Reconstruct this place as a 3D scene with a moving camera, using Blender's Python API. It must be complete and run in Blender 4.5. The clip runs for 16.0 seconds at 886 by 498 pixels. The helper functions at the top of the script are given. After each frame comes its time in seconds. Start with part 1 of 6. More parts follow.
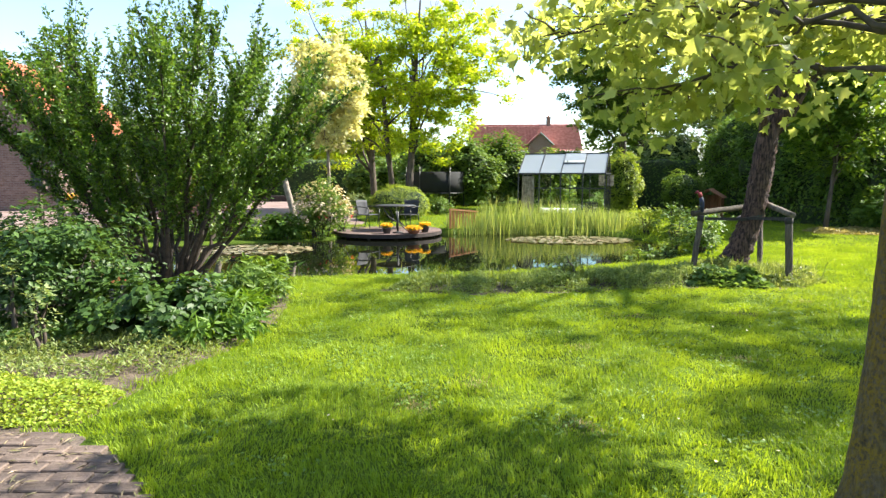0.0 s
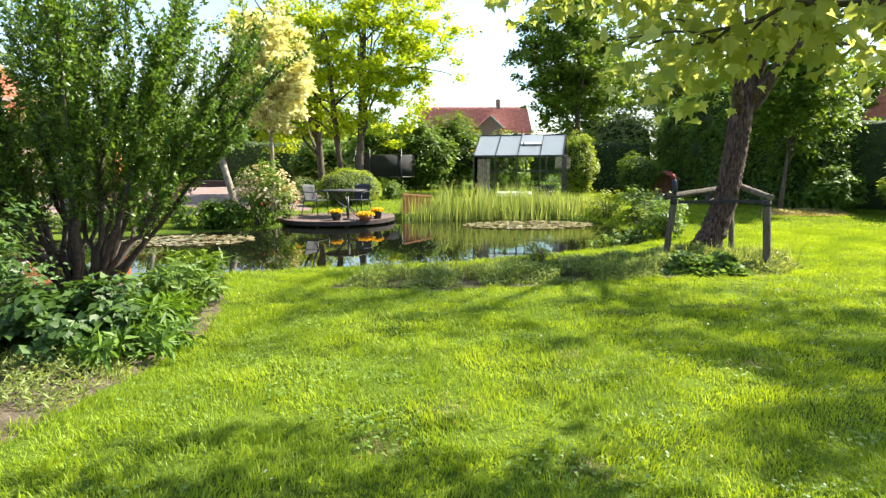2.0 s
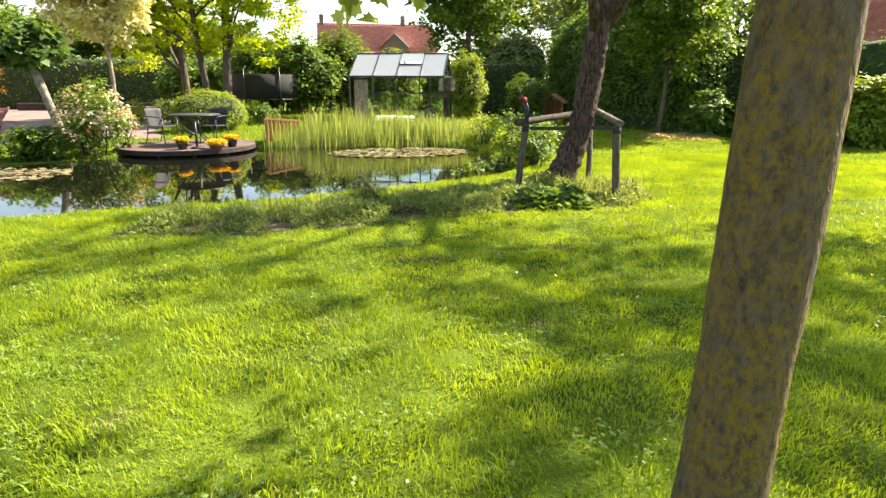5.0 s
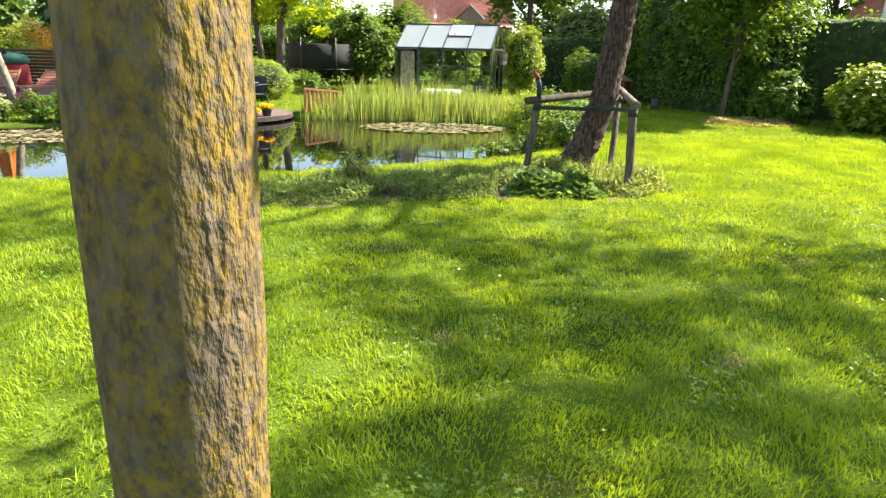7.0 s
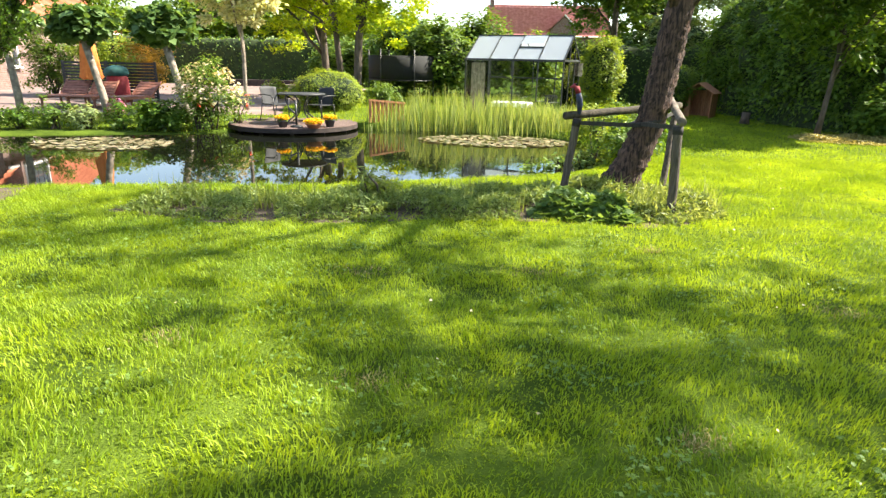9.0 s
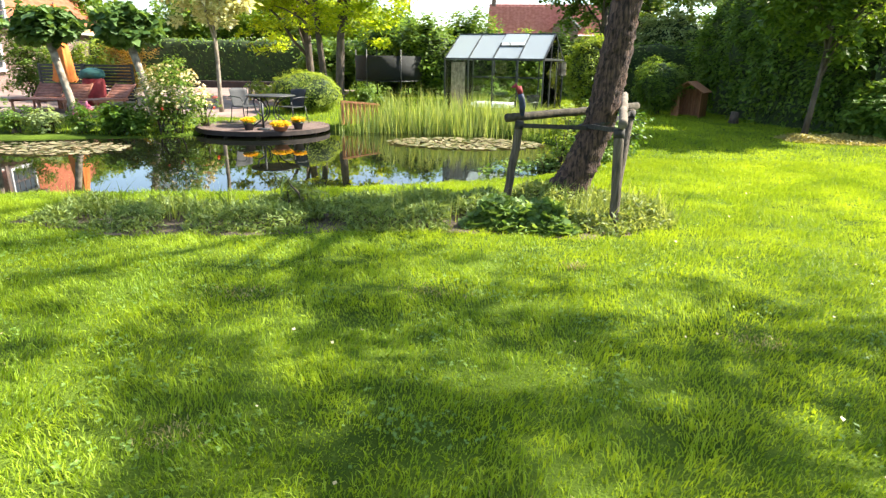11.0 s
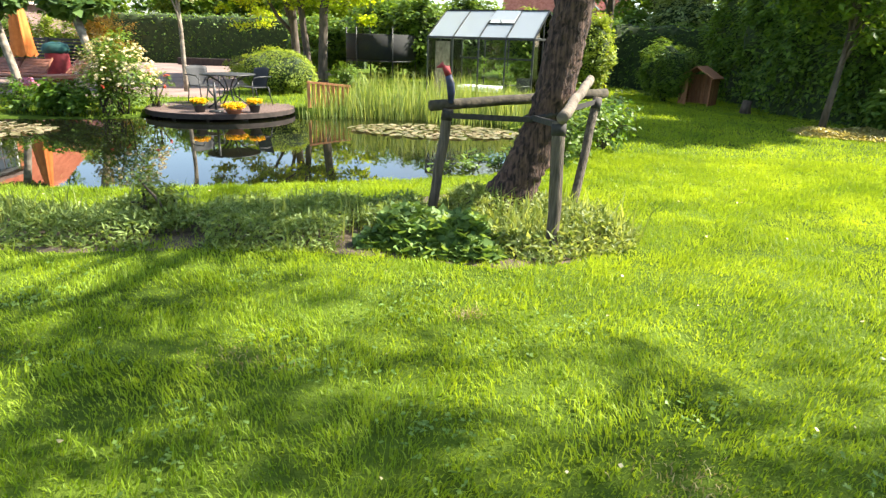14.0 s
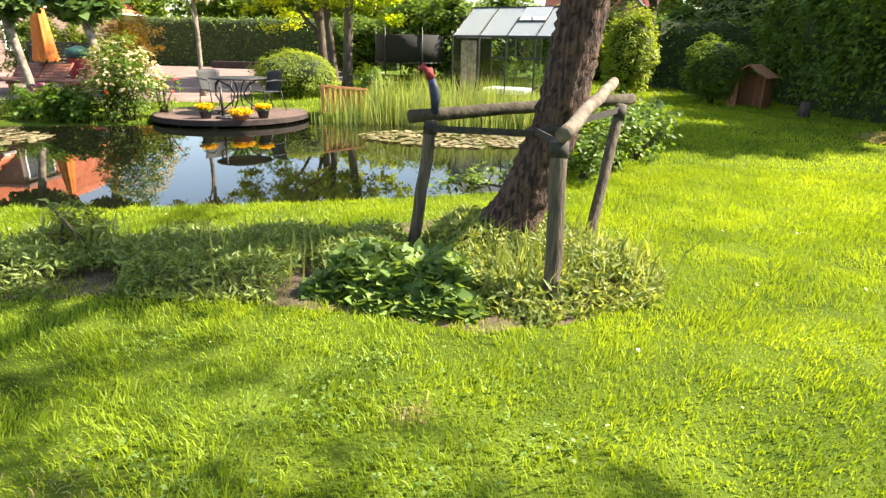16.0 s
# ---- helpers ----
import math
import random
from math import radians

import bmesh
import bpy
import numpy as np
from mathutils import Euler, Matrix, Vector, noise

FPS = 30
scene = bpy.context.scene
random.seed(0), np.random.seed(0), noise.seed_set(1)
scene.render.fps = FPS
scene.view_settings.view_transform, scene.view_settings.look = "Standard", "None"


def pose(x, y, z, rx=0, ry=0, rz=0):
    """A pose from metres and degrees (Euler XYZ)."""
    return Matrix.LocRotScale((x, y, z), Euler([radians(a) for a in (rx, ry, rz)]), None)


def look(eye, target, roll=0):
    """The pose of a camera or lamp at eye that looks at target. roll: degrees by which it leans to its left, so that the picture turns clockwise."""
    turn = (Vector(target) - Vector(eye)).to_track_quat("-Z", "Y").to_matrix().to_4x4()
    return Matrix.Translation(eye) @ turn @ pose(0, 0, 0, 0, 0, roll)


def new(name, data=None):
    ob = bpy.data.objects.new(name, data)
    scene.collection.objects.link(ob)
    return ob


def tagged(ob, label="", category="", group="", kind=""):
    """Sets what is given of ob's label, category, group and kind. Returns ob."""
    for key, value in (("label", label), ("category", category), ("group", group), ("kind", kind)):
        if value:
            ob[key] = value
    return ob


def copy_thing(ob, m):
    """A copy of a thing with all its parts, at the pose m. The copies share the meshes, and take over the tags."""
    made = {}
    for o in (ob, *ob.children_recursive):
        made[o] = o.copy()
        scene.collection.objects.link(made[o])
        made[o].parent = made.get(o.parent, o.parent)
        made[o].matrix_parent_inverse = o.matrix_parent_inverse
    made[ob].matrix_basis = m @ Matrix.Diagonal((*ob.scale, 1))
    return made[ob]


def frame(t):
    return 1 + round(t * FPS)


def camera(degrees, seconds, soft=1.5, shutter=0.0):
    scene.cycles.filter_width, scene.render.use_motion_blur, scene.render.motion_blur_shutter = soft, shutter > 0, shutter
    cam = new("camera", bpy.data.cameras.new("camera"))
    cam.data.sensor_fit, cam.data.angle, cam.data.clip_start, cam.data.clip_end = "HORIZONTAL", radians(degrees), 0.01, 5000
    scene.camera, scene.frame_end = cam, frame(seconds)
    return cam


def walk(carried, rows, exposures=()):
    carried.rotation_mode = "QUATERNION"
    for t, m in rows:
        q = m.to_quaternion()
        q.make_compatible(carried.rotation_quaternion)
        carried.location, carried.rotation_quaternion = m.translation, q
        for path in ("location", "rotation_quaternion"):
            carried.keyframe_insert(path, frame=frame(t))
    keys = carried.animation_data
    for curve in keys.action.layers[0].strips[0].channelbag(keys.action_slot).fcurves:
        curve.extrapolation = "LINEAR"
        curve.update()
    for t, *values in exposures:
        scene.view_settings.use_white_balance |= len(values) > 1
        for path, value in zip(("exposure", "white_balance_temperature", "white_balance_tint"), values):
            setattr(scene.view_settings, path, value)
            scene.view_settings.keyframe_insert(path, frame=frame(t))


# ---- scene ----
cam = camera(73.5, 16.0, 1.4)
METRES, EYE, TILT, LEAN, TURN = 8.5, 1.5, -7.0, 0.0, 0.0
ROWS = [
    (0.0, 0.0, 0.0, 0.0, 0.0, 0.0, -0.0),
    (0.5, -0.0129, 0.0259, 0.0026, -0.39, -0.1, -0.09),
    (1.0, -0.0169, 0.0494, 0.0041, -1.25, -0.4, 0.18),
    (1.5, -0.0138, 0.0753, 0.0072, -2.68, -0.84, 0.5),
    (2.0, -0.0116, 0.1058, 0.0087, -4.79, -1.57, 0.78),
    (2.5, 0.0027, 0.1289, 0.01, -7.42, -2.59, 0.97),
    (3.0, 0.0299, 0.1487, 0.012, -10.16, -3.91, 1.41),
    (3.5, 0.0559, 0.1712, 0.0124, -12.1, -5.33, 1.53),
    (4.0, 0.0758, 0.1917, 0.0178, -13.13, -6.71, 1.55),
    (4.5, 0.1048, 0.1954, 0.0175, -13.34, -7.92, 1.56),
    (5.0, 0.1384, 0.1958, 0.0178, -12.97, -8.96, 1.37),
    (7.5, 0.2949, 0.2383, 0.0239, -2.74, -11.42, -1.09),
    (8.0, 0.3215, 0.2441, 0.0257, 0.34, -11.28, -1.28),
    (8.5, 0.3431, 0.2557, 0.0256, 2.39, -10.94, -1.52),
    (9.0, 0.3627, 0.2725, 0.0309, 3.15, -10.49, -1.62),
    (9.5, 0.3862, 0.2844, 0.033, 2.85, -9.93, -1.59),
    (12.0, 0.5059, 0.3891, 0.0456, 4.89, -11.46, -1.31),
    (12.5, 0.5249, 0.422, 0.0461, 5.16, -12.01, -1.46),
    (13.0, 0.5427, 0.4477, 0.0504, 5.01, -12.22, -1.7),
    (13.5, 0.5632, 0.473, 0.052, 5.11, -12.26, -2.03),
    (14.0, 0.5699, 0.5063, 0.0531, 5.65, -12.13, -2.32),
    (14.5, 0.5731, 0.5352, 0.0572, 6.47, -12.03, -2.47),
    (15.0, 0.5841, 0.5635, 0.0603, 7.38, -12.02, -2.29),
    (15.5, 0.598, 0.5993, 0.062, 8.52, -12.1, -2.2),
    (16.0, 0.611, 0.6375, 0.0668, 9.72, -12.2, -2.14),
]
walk(cam, [(t, pose(0, 0, EYE, TILT, LEAN, TURN) @ pose(METRES * x, METRES * y, METRES * z, 90 + pitch, roll, yaw)) for t, x, y, z, yaw, pitch, roll in ROWS], [(0.0, 1.78, 6400, 10), (2.0, 1.8, 6600, 10), (3.5, 1.95, 7300, 13), (5.0, 1.95, 7400, 13), (7.5, 2.05, 6900, 9), (9.0, 2.02, 6900, 10), (12.0, 2.05, 6600, 8), (14.0, 2.0, 6700, 9), (16.0, 1.98, 7300, 13)])

# ---- daylight ----
SUN_TO = Vector((0.86, 0.28, 0.88)).normalized()
world = bpy.data.worlds.new("World")
scene.world = world
world.use_nodes = True
wn = world.node_tree.nodes
wl = world.node_tree.links
bg = wn["Background"]
sky = wn.new("ShaderNodeTexSky")
sky.sky_type = "NISHITA"
sky.sun_disc = False
sky.sun_elevation = math.asin(SUN_TO.z)
sky.sun_rotation = math.atan2(SUN_TO.x, SUN_TO.y)
sky.dust_density = 0.5
bg.inputs["Strength"].default_value = 0.105
coord = wn.new("ShaderNodeTexCoord")
cmap = wn.new("ShaderNodeMapping")
cmap.inputs["Scale"].default_value = (1.0, 1.0, 2.4)
cnoise = wn.new("ShaderNodeTexNoise")
cnoise.inputs["Scale"].default_value = 2.6
cnoise.inputs["Detail"].default_value = 7
cnoise.inputs["Roughness"].default_value = 0.55
cramp = wn.new("ShaderNodeValToRGB")
cramp.color_ramp.elements[0].position = 0.47
cramp.color_ramp.elements[1].position = 0.72
cmix = wn.new("ShaderNodeMixRGB")
cmix.inputs["Color2"].default_value = (2.7, 2.75, 2.9, 1)
wl.new(coord.outputs["Generated"], cmap.inputs["Vector"])
wl.new(cmap.outputs["Vector"], cnoise.inputs["Vector"])
wl.new(cnoise.outputs["Fac"], cramp.inputs["Fac"])
wl.new(cramp.outputs["Color"], cmix.inputs["Fac"])
wl.new(sky.outputs["Color"], cmix.inputs["Color1"])
wl.new(cmix.outputs["Color"], bg.inputs["Color"])
sun_data = bpy.data.lights.new("sun", "SUN")
sun_data.energy = 5.0
sun_data.angle = radians(1.0)
sun_data.color = (1.0, 0.93, 0.82)
sun = new("sun", sun_data)
sun.matrix_world = look(SUN_TO * 60, (0, 0, 0))

# ---- materials ----
def mat(name, col, col2=None, rough=0.7, scale=6.0, bump=0.0, bscale=None, metal=0.0, stretch=(1, 1, 1), island=0.0, obj=0.0, spec=0.5, detail=6.0, lo=0.35, hi=0.65):
    """A surface in two tones with noise at two sizes, fine relief and a chance variation per piece."""
    m = bpy.data.materials.new(name)
    m.use_nodes = True
    n, l = m.node_tree.nodes, m.node_tree.links
    b = n["Principled BSDF"]
    b.inputs["Roughness"].default_value = rough
    b.inputs["Metallic"].default_value = metal
    b.inputs["Specular IOR Level"].default_value = spec
    tc = n.new("ShaderNodeTexCoord")
    mp = n.new("ShaderNodeMapping")
    mp.inputs["Scale"].default_value = stretch
    l.new(tc.outputs["Object"], mp.inputs["Vector"])
    nz = n.new("ShaderNodeTexNoise")
    nz.inputs["Scale"].default_value = scale
    nz.inputs["Detail"].default_value = detail
    l.new(mp.outputs["Vector"], nz.inputs["Vector"])
    rp = n.new("ShaderNodeValToRGB")
    rp.color_ramp.elements[0].position, rp.color_ramp.elements[1].position = lo, hi
    rp.color_ramp.elements[0].color = (*col, 1)
    rp.color_ramp.elements[1].color = (*(col2 or [min(1, c * 1.35) for c in col]), 1)
    l.new(nz.outputs["Fac"], rp.inputs["Fac"])
    out = rp.outputs["Color"]
    if island or obj:
        info = n.new("ShaderNodeNewGeometry" if island else "ShaderNodeObjectInfo")
        mr = n.new("ShaderNodeMapRange")
        amount = island or obj
        mr.inputs["To Min"].default_value, mr.inputs["To Max"].default_value = 1 - amount, 1 + amount
        l.new(info.outputs["Random Per Island" if island else "Random"], mr.inputs["Value"])
        hs = n.new("ShaderNodeHueSaturation")
        l.new(mr.outputs["Result"], hs.inputs["Value"])
        l.new(out, hs.inputs["Color"])
        out = hs.outputs["Color"]
    l.new(out, b.inputs["Base Color"])
    if bump:
        n2 = n.new("ShaderNodeTexNoise")
        n2.inputs["Scale"].default_value = bscale or scale * 3
        n2.inputs["Detail"].default_value = 5
        l.new(mp.outputs["Vector"], n2.inputs["Vector"])
        bp = n.new("ShaderNodeBump")
        bp.inputs["Strength"].default_value = min(1.0, bump)
        bp.inputs["Distance"].default_value = 0.02
        l.new(n2.outputs["Fac"], bp.inputs["Height"])
        l.new(bp.outputs["Normal"], b.inputs["Normal"])
    return m


def leaf_mat(name, dark, light, trans=0.4, rough=0.5, glow=1.5, patch=0.0):
    """A leaf: two tones by leaf, part of the light passing through it."""
    m = bpy.data.materials.new(name)
    m.use_nodes = True
    n, l = m.node_tree.nodes, m.node_tree.links
    b = n["Principled BSDF"]
    b.inputs["Roughness"].default_value = rough
    b.inputs["Specular IOR Level"].default_value = 0.35
    g = n.new("ShaderNodeNewGeometry")
    rp = n.new("ShaderNodeValToRGB")
    rp.color_ramp.elements[0].color = (*dark, 1)
    rp.color_ramp.elements[1].color = (*light, 1)
    fac = g.outputs["Random Per Island"]
    if patch:
        nz = n.new("ShaderNodeTexNoise")
        nz.inputs["Scale"].default_value = patch
        nz.inputs["Detail"].default_value = 4
        l.new(g.outputs["Position"], nz.inputs["Vector"])
        mr = n.new("ShaderNodeMapRange")
        mr.inputs["From Min"].default_value, mr.inputs["From Max"].default_value = 0.32, 0.68
        l.new(nz.outputs["Fac"], mr.inputs["Value"])
        mx = n.new("ShaderNodeMix")
        mx.inputs[0].default_value = 0.6
        l.new(fac, mx.inputs[2])
        l.new(mr.outputs["Result"], mx.inputs[3])
        fac = mx.outputs[0]
    l.new(fac, rp.inputs["Fac"])
    l.new(rp.outputs["Color"], b.inputs["Base Color"])
    t = n.new("ShaderNodeBsdfTranslucent")
    mul = n.new("ShaderNodeMixRGB")
    mul.blend_type = "MULTIPLY"
    mul.inputs["Fac"].default_value = 1
    mul.inputs["Color2"].default_value = (glow * 1.15, glow, glow * 0.5, 1)
    l.new(rp.outputs["Color"], mul.inputs["Color1"])
    l.new(mul.outputs["Color"], t.inputs["Color"])
    ms = n.new("ShaderNodeMixShader")
    ms.inputs["Fac"].default_value = trans
    l.new(b.outputs["BSDF"], ms.inputs[1])
    l.new(t.outputs["BSDF"], ms.inputs[2])
    l.new(ms.outputs["Shader"], n["Material Output"].inputs["Surface"])
    return m


def glass_mat(name, tint, rough=0.02, haze=0.0):
    """Thin pane: mostly clear, with a mirror sheen and, for roof sheets, a milky part."""
    m = bpy.data.materials.new(name)
    m.use_nodes = True
    n, l = m.node_tree.nodes, m.node_tree.links
    n.remove(n["Principled BSDF"])
    tr = n.new("ShaderNodeBsdfTransparent")
    tr.inputs["Color"].default_value = (*tint, 1)
    gl = n.new("ShaderNodeBsdfGlossy")
    gl.inputs["Roughness"].default_value = rough
    fr = n.new("ShaderNodeFresnel")
    fr.inputs["IOR"].default_value = 1.5
    ms = n.new("ShaderNodeMixShader")
    l.new(fr.outputs["Fac"], ms.inputs["Fac"])
    l.new(tr.outputs["BSDF"], ms.inputs[1])
    l.new(gl.outputs["BSDF"], ms.inputs[2])
    out = ms.outputs["Shader"]
    if haze:
        df = n.new("ShaderNodeBsdfDiffuse")
        df.inputs["Color"].default_value = (0.42, 0.47, 0.52, 1)
        tl = n.new("ShaderNodeBsdfTranslucent")
        tl.inputs["Color"].default_value = (0.45, 0.50, 0.54, 1)
        dm = n.new("ShaderNodeMixShader")
        l.new(df.outputs["BSDF"], dm.inputs[1])
        l.new(tl.outputs["BSDF"], dm.inputs[2])
        hm = n.new("ShaderNodeMixShader")
        hm.inputs["Fac"].default_value = haze
        l.new(out, hm.inputs[1])
        l.new(dm.outputs["Shader"], hm.inputs[2])
        out = hm.outputs["Shader"]
    l.new(out, n["Material Output"].inputs["Surface"])
    return m


M_LAWN = mat("lawn_soil", (0.045, 0.075, 0.010), (0.10, 0.15, 0.018), rough=0.95, scale=1.3, bump=0.8, bscale=60, spec=0.05)
M_GRASS = leaf_mat("grass_blade", (0.115, 0.21, 0.014), (0.35, 0.46, 0.032), trans=0.42, rough=0.5, glow=1.5, patch=1.1)
M_GRASS.node_tree.nodes["Principled BSDF"].inputs["Specular IOR Level"].default_value = 0.25
M_SOIL = mat("soil", (0.05, 0.037, 0.025), (0.12, 0.09, 0.06), rough=0.95, scale=7, bump=1.0, bscale=30)
M_PAVE = mat("clay_paving", (0.16, 0.105, 0.088), (0.25, 0.185, 0.16), rough=0.85, scale=1.2, bump=0.3, bscale=20)
M_PATH = mat("trodden_path", (0.075, 0.055, 0.042), (0.16, 0.125, 0.10), rough=0.9, scale=5, bump=0.8, bscale=30)
M_BRICKP = mat("path_brick", (0.085, 0.06, 0.045), (0.16, 0.12, 0.095), rough=0.9, scale=9, bump=0.6, bscale=40, obj=0.2)
M_WATER = mat("pond_water", (0.003, 0.004, 0.002), (0.006, 0.007, 0.004), rough=0.012, scale=2, bump=0.025, bscale=3.0, spec=0.5)
M_WATER.node_tree.nodes["Principled BSDF"].inputs["IOR"].default_value = 1.5
M_BARK = mat("brown_bark", (0.028, 0.019, 0.014), (0.13, 0.09, 0.068), rough=0.95, scale=16, bump=1.0, bscale=26, stretch=(1, 1, 0.28))
M_BARK_FAR = mat("grey_bark", (0.05, 0.04, 0.03), (0.13, 0.10, 0.08), rough=0.95, scale=12, bump=0.8, stretch=(1, 1, 0.3))
M_TWIG = mat("twig_bark", (0.04, 0.032, 0.025), (0.09, 0.07, 0.05), rough=0.9, scale=20)
M_STAKE = mat("weathered_post", (0.05, 0.04, 0.03), (0.15, 0.12, 0.092), rough=0.9, scale=10, bump=0.7, bscale=30, stretch=(4, 4, 0.4))
M_RAIL = mat("peeled_log", (0.16, 0.13, 0.10), (0.34, 0.29, 0.23), rough=0.9, scale=9, bump=0.6, bscale=25)
M_MOSSLOG = mat("mossy_log", (0.025, 0.022, 0.014), (0.085, 0.07, 0.045), rough=0.95, scale=9, bump=0.7, bscale=25)
M_BARK_OLD = mat("furrowed_bark", (0.016, 0.009, 0.007), (0.145, 0.085, 0.062), rough=0.95, scale=34, bump=1.0, bscale=60, stretch=(1, 1, 0.16), detail=9, lo=0.38, hi=0.68)
# Core colour far darker than the leaves: the shade between them is painted in.
M_HEDGECORE = mat("shade_dark_core", (0.015, 0.03, 0.008), (0.04, 0.065, 0.015), rough=0.95, scale=4)
M_NET = mat("dark_net", (0.010, 0.012, 0.012), (0.02, 0.022, 0.022), rough=0.9, scale=30)
M_LOG = mat("peeled_grey_log", (0.075, 0.06, 0.045), (0.20, 0.165, 0.125), rough=0.9, scale=9, bump=0.6, bscale=25)
M_STRAP = mat("black_tie", (0.02, 0.018, 0.017), (0.045, 0.04, 0.035), rough=0.85, scale=20)
M_DECK = mat("deck_board", (0.085, 0.055, 0.046), (0.16, 0.11, 0.095), rough=0.8, scale=5, bump=0.4, stretch=(0.4, 6, 6), obj=0.18)
M_DECKRIM = mat("dark_rim_board", (0.018, 0.013, 0.011), (0.045, 0.032, 0.027), rough=0.8, scale=6)
M_FRAME = mat("black_metal", (0.015, 0.017, 0.017), (0.03, 0.033, 0.033), rough=0.45, scale=12)
M_WICKER = mat("dark_mesh_chair", (0.014, 0.016, 0.018), (0.032, 0.035, 0.038), rough=0.7, scale=60)
M_CLOTH = mat("white_cloth", (0.72, 0.74, 0.70), (0.82, 0.83, 0.80), rough=0.9, scale=8)
M_POT = mat("dark_pot", (0.03, 0.03, 0.035), (0.06, 0.06, 0.065), rough=0.6, scale=10)
M_TERRA = mat("terracotta", (0.30, 0.11, 0.05), (0.42, 0.17, 0.09), rough=0.8, scale=10)
M_ORANGEWOOD = mat("orange_stained_wood", (0.34, 0.13, 0.05), (0.52, 0.24, 0.10), rough=0.7, scale=8, stretch=(5, 5, 0.6), obj=0.15)
M_LOUNGER = mat("red_brown_wood", (0.20, 0.075, 0.045), (0.32, 0.14, 0.09), rough=0.6, scale=8, obj=0.15)
M_HUT = mat("hut_boards", (0.27, 0.11, 0.05), (0.42, 0.20, 0.10), rough=0.7, scale=8, stretch=(5, 5, 0.6), obj=0.2)
M_ORANGE = mat("orange_canvas", (0.62, 0.17, 0.03), (0.74, 0.23, 0.05), rough=0.85, scale=6)
M_TEAL = mat("teal_cover", (0.012, 0.07, 0.066), (0.025, 0.12, 0.11), rough=0.8, scale=6)
M_RED = mat("red_cover", (0.17, 0.015, 0.02), (0.27, 0.03, 0.035), rough=0.8, scale=6)
M_BLUE = mat("blue_paint", (0.012, 0.014, 0.03), (0.025, 0.04, 0.10), rough=0.6, scale=20)
M_TILE = mat("red_roof_tile", (0.42, 0.13, 0.10), (0.56, 0.21, 0.17), rough=0.75, scale=2.0, bump=0.3, obj=0.12)
M_TILE2 = mat("orange_roof_tile", (0.42, 0.12, 0.06), (0.58, 0.20, 0.11), rough=0.75, scale=2.0, bump=0.3, obj=0.12)
M_SLATE = mat("dark_roof_panel", (0.05, 0.05, 0.06), (0.09, 0.09, 0.10), rough=0.4, scale=3)
M_WHITE = mat("white_paint_and_glare", (0.72, 0.72, 0.70), (0.82, 0.82, 0.80), rough=0.6, scale=6)
M_DARKGLASS = mat("window_glass", (0.03, 0.035, 0.04), (0.05, 0.055, 0.06), rough=0.05, scale=2)
M_GLASS = glass_mat("clear_pane", (0.90, 0.94, 0.92))
M_ROOFPANE = glass_mat("milky_roof_pane", (0.8, 0.85, 0.86), rough=0.12, haze=0.55)
L_SHRUB = leaf_mat("shrub_leaf", (0.04, 0.10, 0.012), (0.14, 0.25, 0.025), trans=0.4)
L_DARK = leaf_mat("dark_leaf", (0.05, 0.115, 0.016), (0.165, 0.28, 0.042), trans=0.38)
L_MAPLE = leaf_mat("maple_leaf", (0.19, 0.26, 0.07), (0.42, 0.48, 0.20), trans=0.64, glow=1.55)
L_GOLD = leaf_mat("golden_leaf", (0.18, 0.29, 0.012), (0.42, 0.51, 0.028), trans=0.6, glow=1.55)
L_CREAM = leaf_mat("cream_leaf", (0.44, 0.46, 0.24), (0.70, 0.72, 0.50), trans=0.5, glow=1.3)
L_CATALPA = leaf_mat("catalpa_leaf", (0.05, 0.11, 0.03), (0.13, 0.22, 0.06), trans=0.35)
L_MID = leaf_mat("mid_green_leaf", (0.05, 0.11, 0.015), (0.17, 0.27, 0.035), trans=0.4)
L_LIGHT = leaf_mat("yellow_green_leaf", (0.12, 0.20, 0.02), (0.30, 0.38, 0.05), trans=0.45)
L_GREY = leaf_mat("grey_green_leaf", (0.15, 0.22, 0.075), (0.33, 0.40, 0.18), trans=0.4)
L_CLOVER = leaf_mat("clover_leaf", (0.10, 0.19, 0.03), (0.20, 0.31, 0.07), trans=0.35)
L_IVY = leaf_mat("ivy_leaf", (0.06, 0.13, 0.028), (0.21, 0.32, 0.085), trans=0.35, rough=0.6)
# Dark green leaf, toned down further in place of shade over the border.
L_BORDER = leaf_mat("shade_toned_border_leaf", (0.022, 0.058, 0.012), (0.085, 0.16, 0.026), trans=0.3)
L_VASE = leaf_mat("dark_shrub_leaf", (0.03, 0.08, 0.012), (0.14, 0.245, 0.034), trans=0.4, rough=0.38)
L_YELLOW = leaf_mat("bright_yellow_leaf", (0.15, 0.24, 0.02), (0.36, 0.44, 0.05), trans=0.4)
L_DRY = leaf_mat("dry_cover_leaf", (0.24, 0.22, 0.08), (0.46, 0.42, 0.17), trans=0.3)
L_HERB = leaf_mat("herb_leaf", (0.09, 0.15, 0.035), (0.29, 0.38, 0.12), trans=0.4)
L_STRAW = leaf_mat("straw_blade", (0.20, 0.16, 0.07), (0.42, 0.36, 0.19), trans=0.25)
L_WEED = leaf_mat("weed_leaf", (0.10, 0.16, 0.03), (0.30, 0.36, 0.12), trans=0.4)
L_REED = leaf_mat("reed_blade", (0.12, 0.20, 0.05), (0.34, 0.40, 0.14), trans=0.45)
L_LILY = leaf_mat("lily_pad", (0.09, 0.11, 0.035), (0.36, 0.28, 0.17), trans=0.1, rough=0.35)
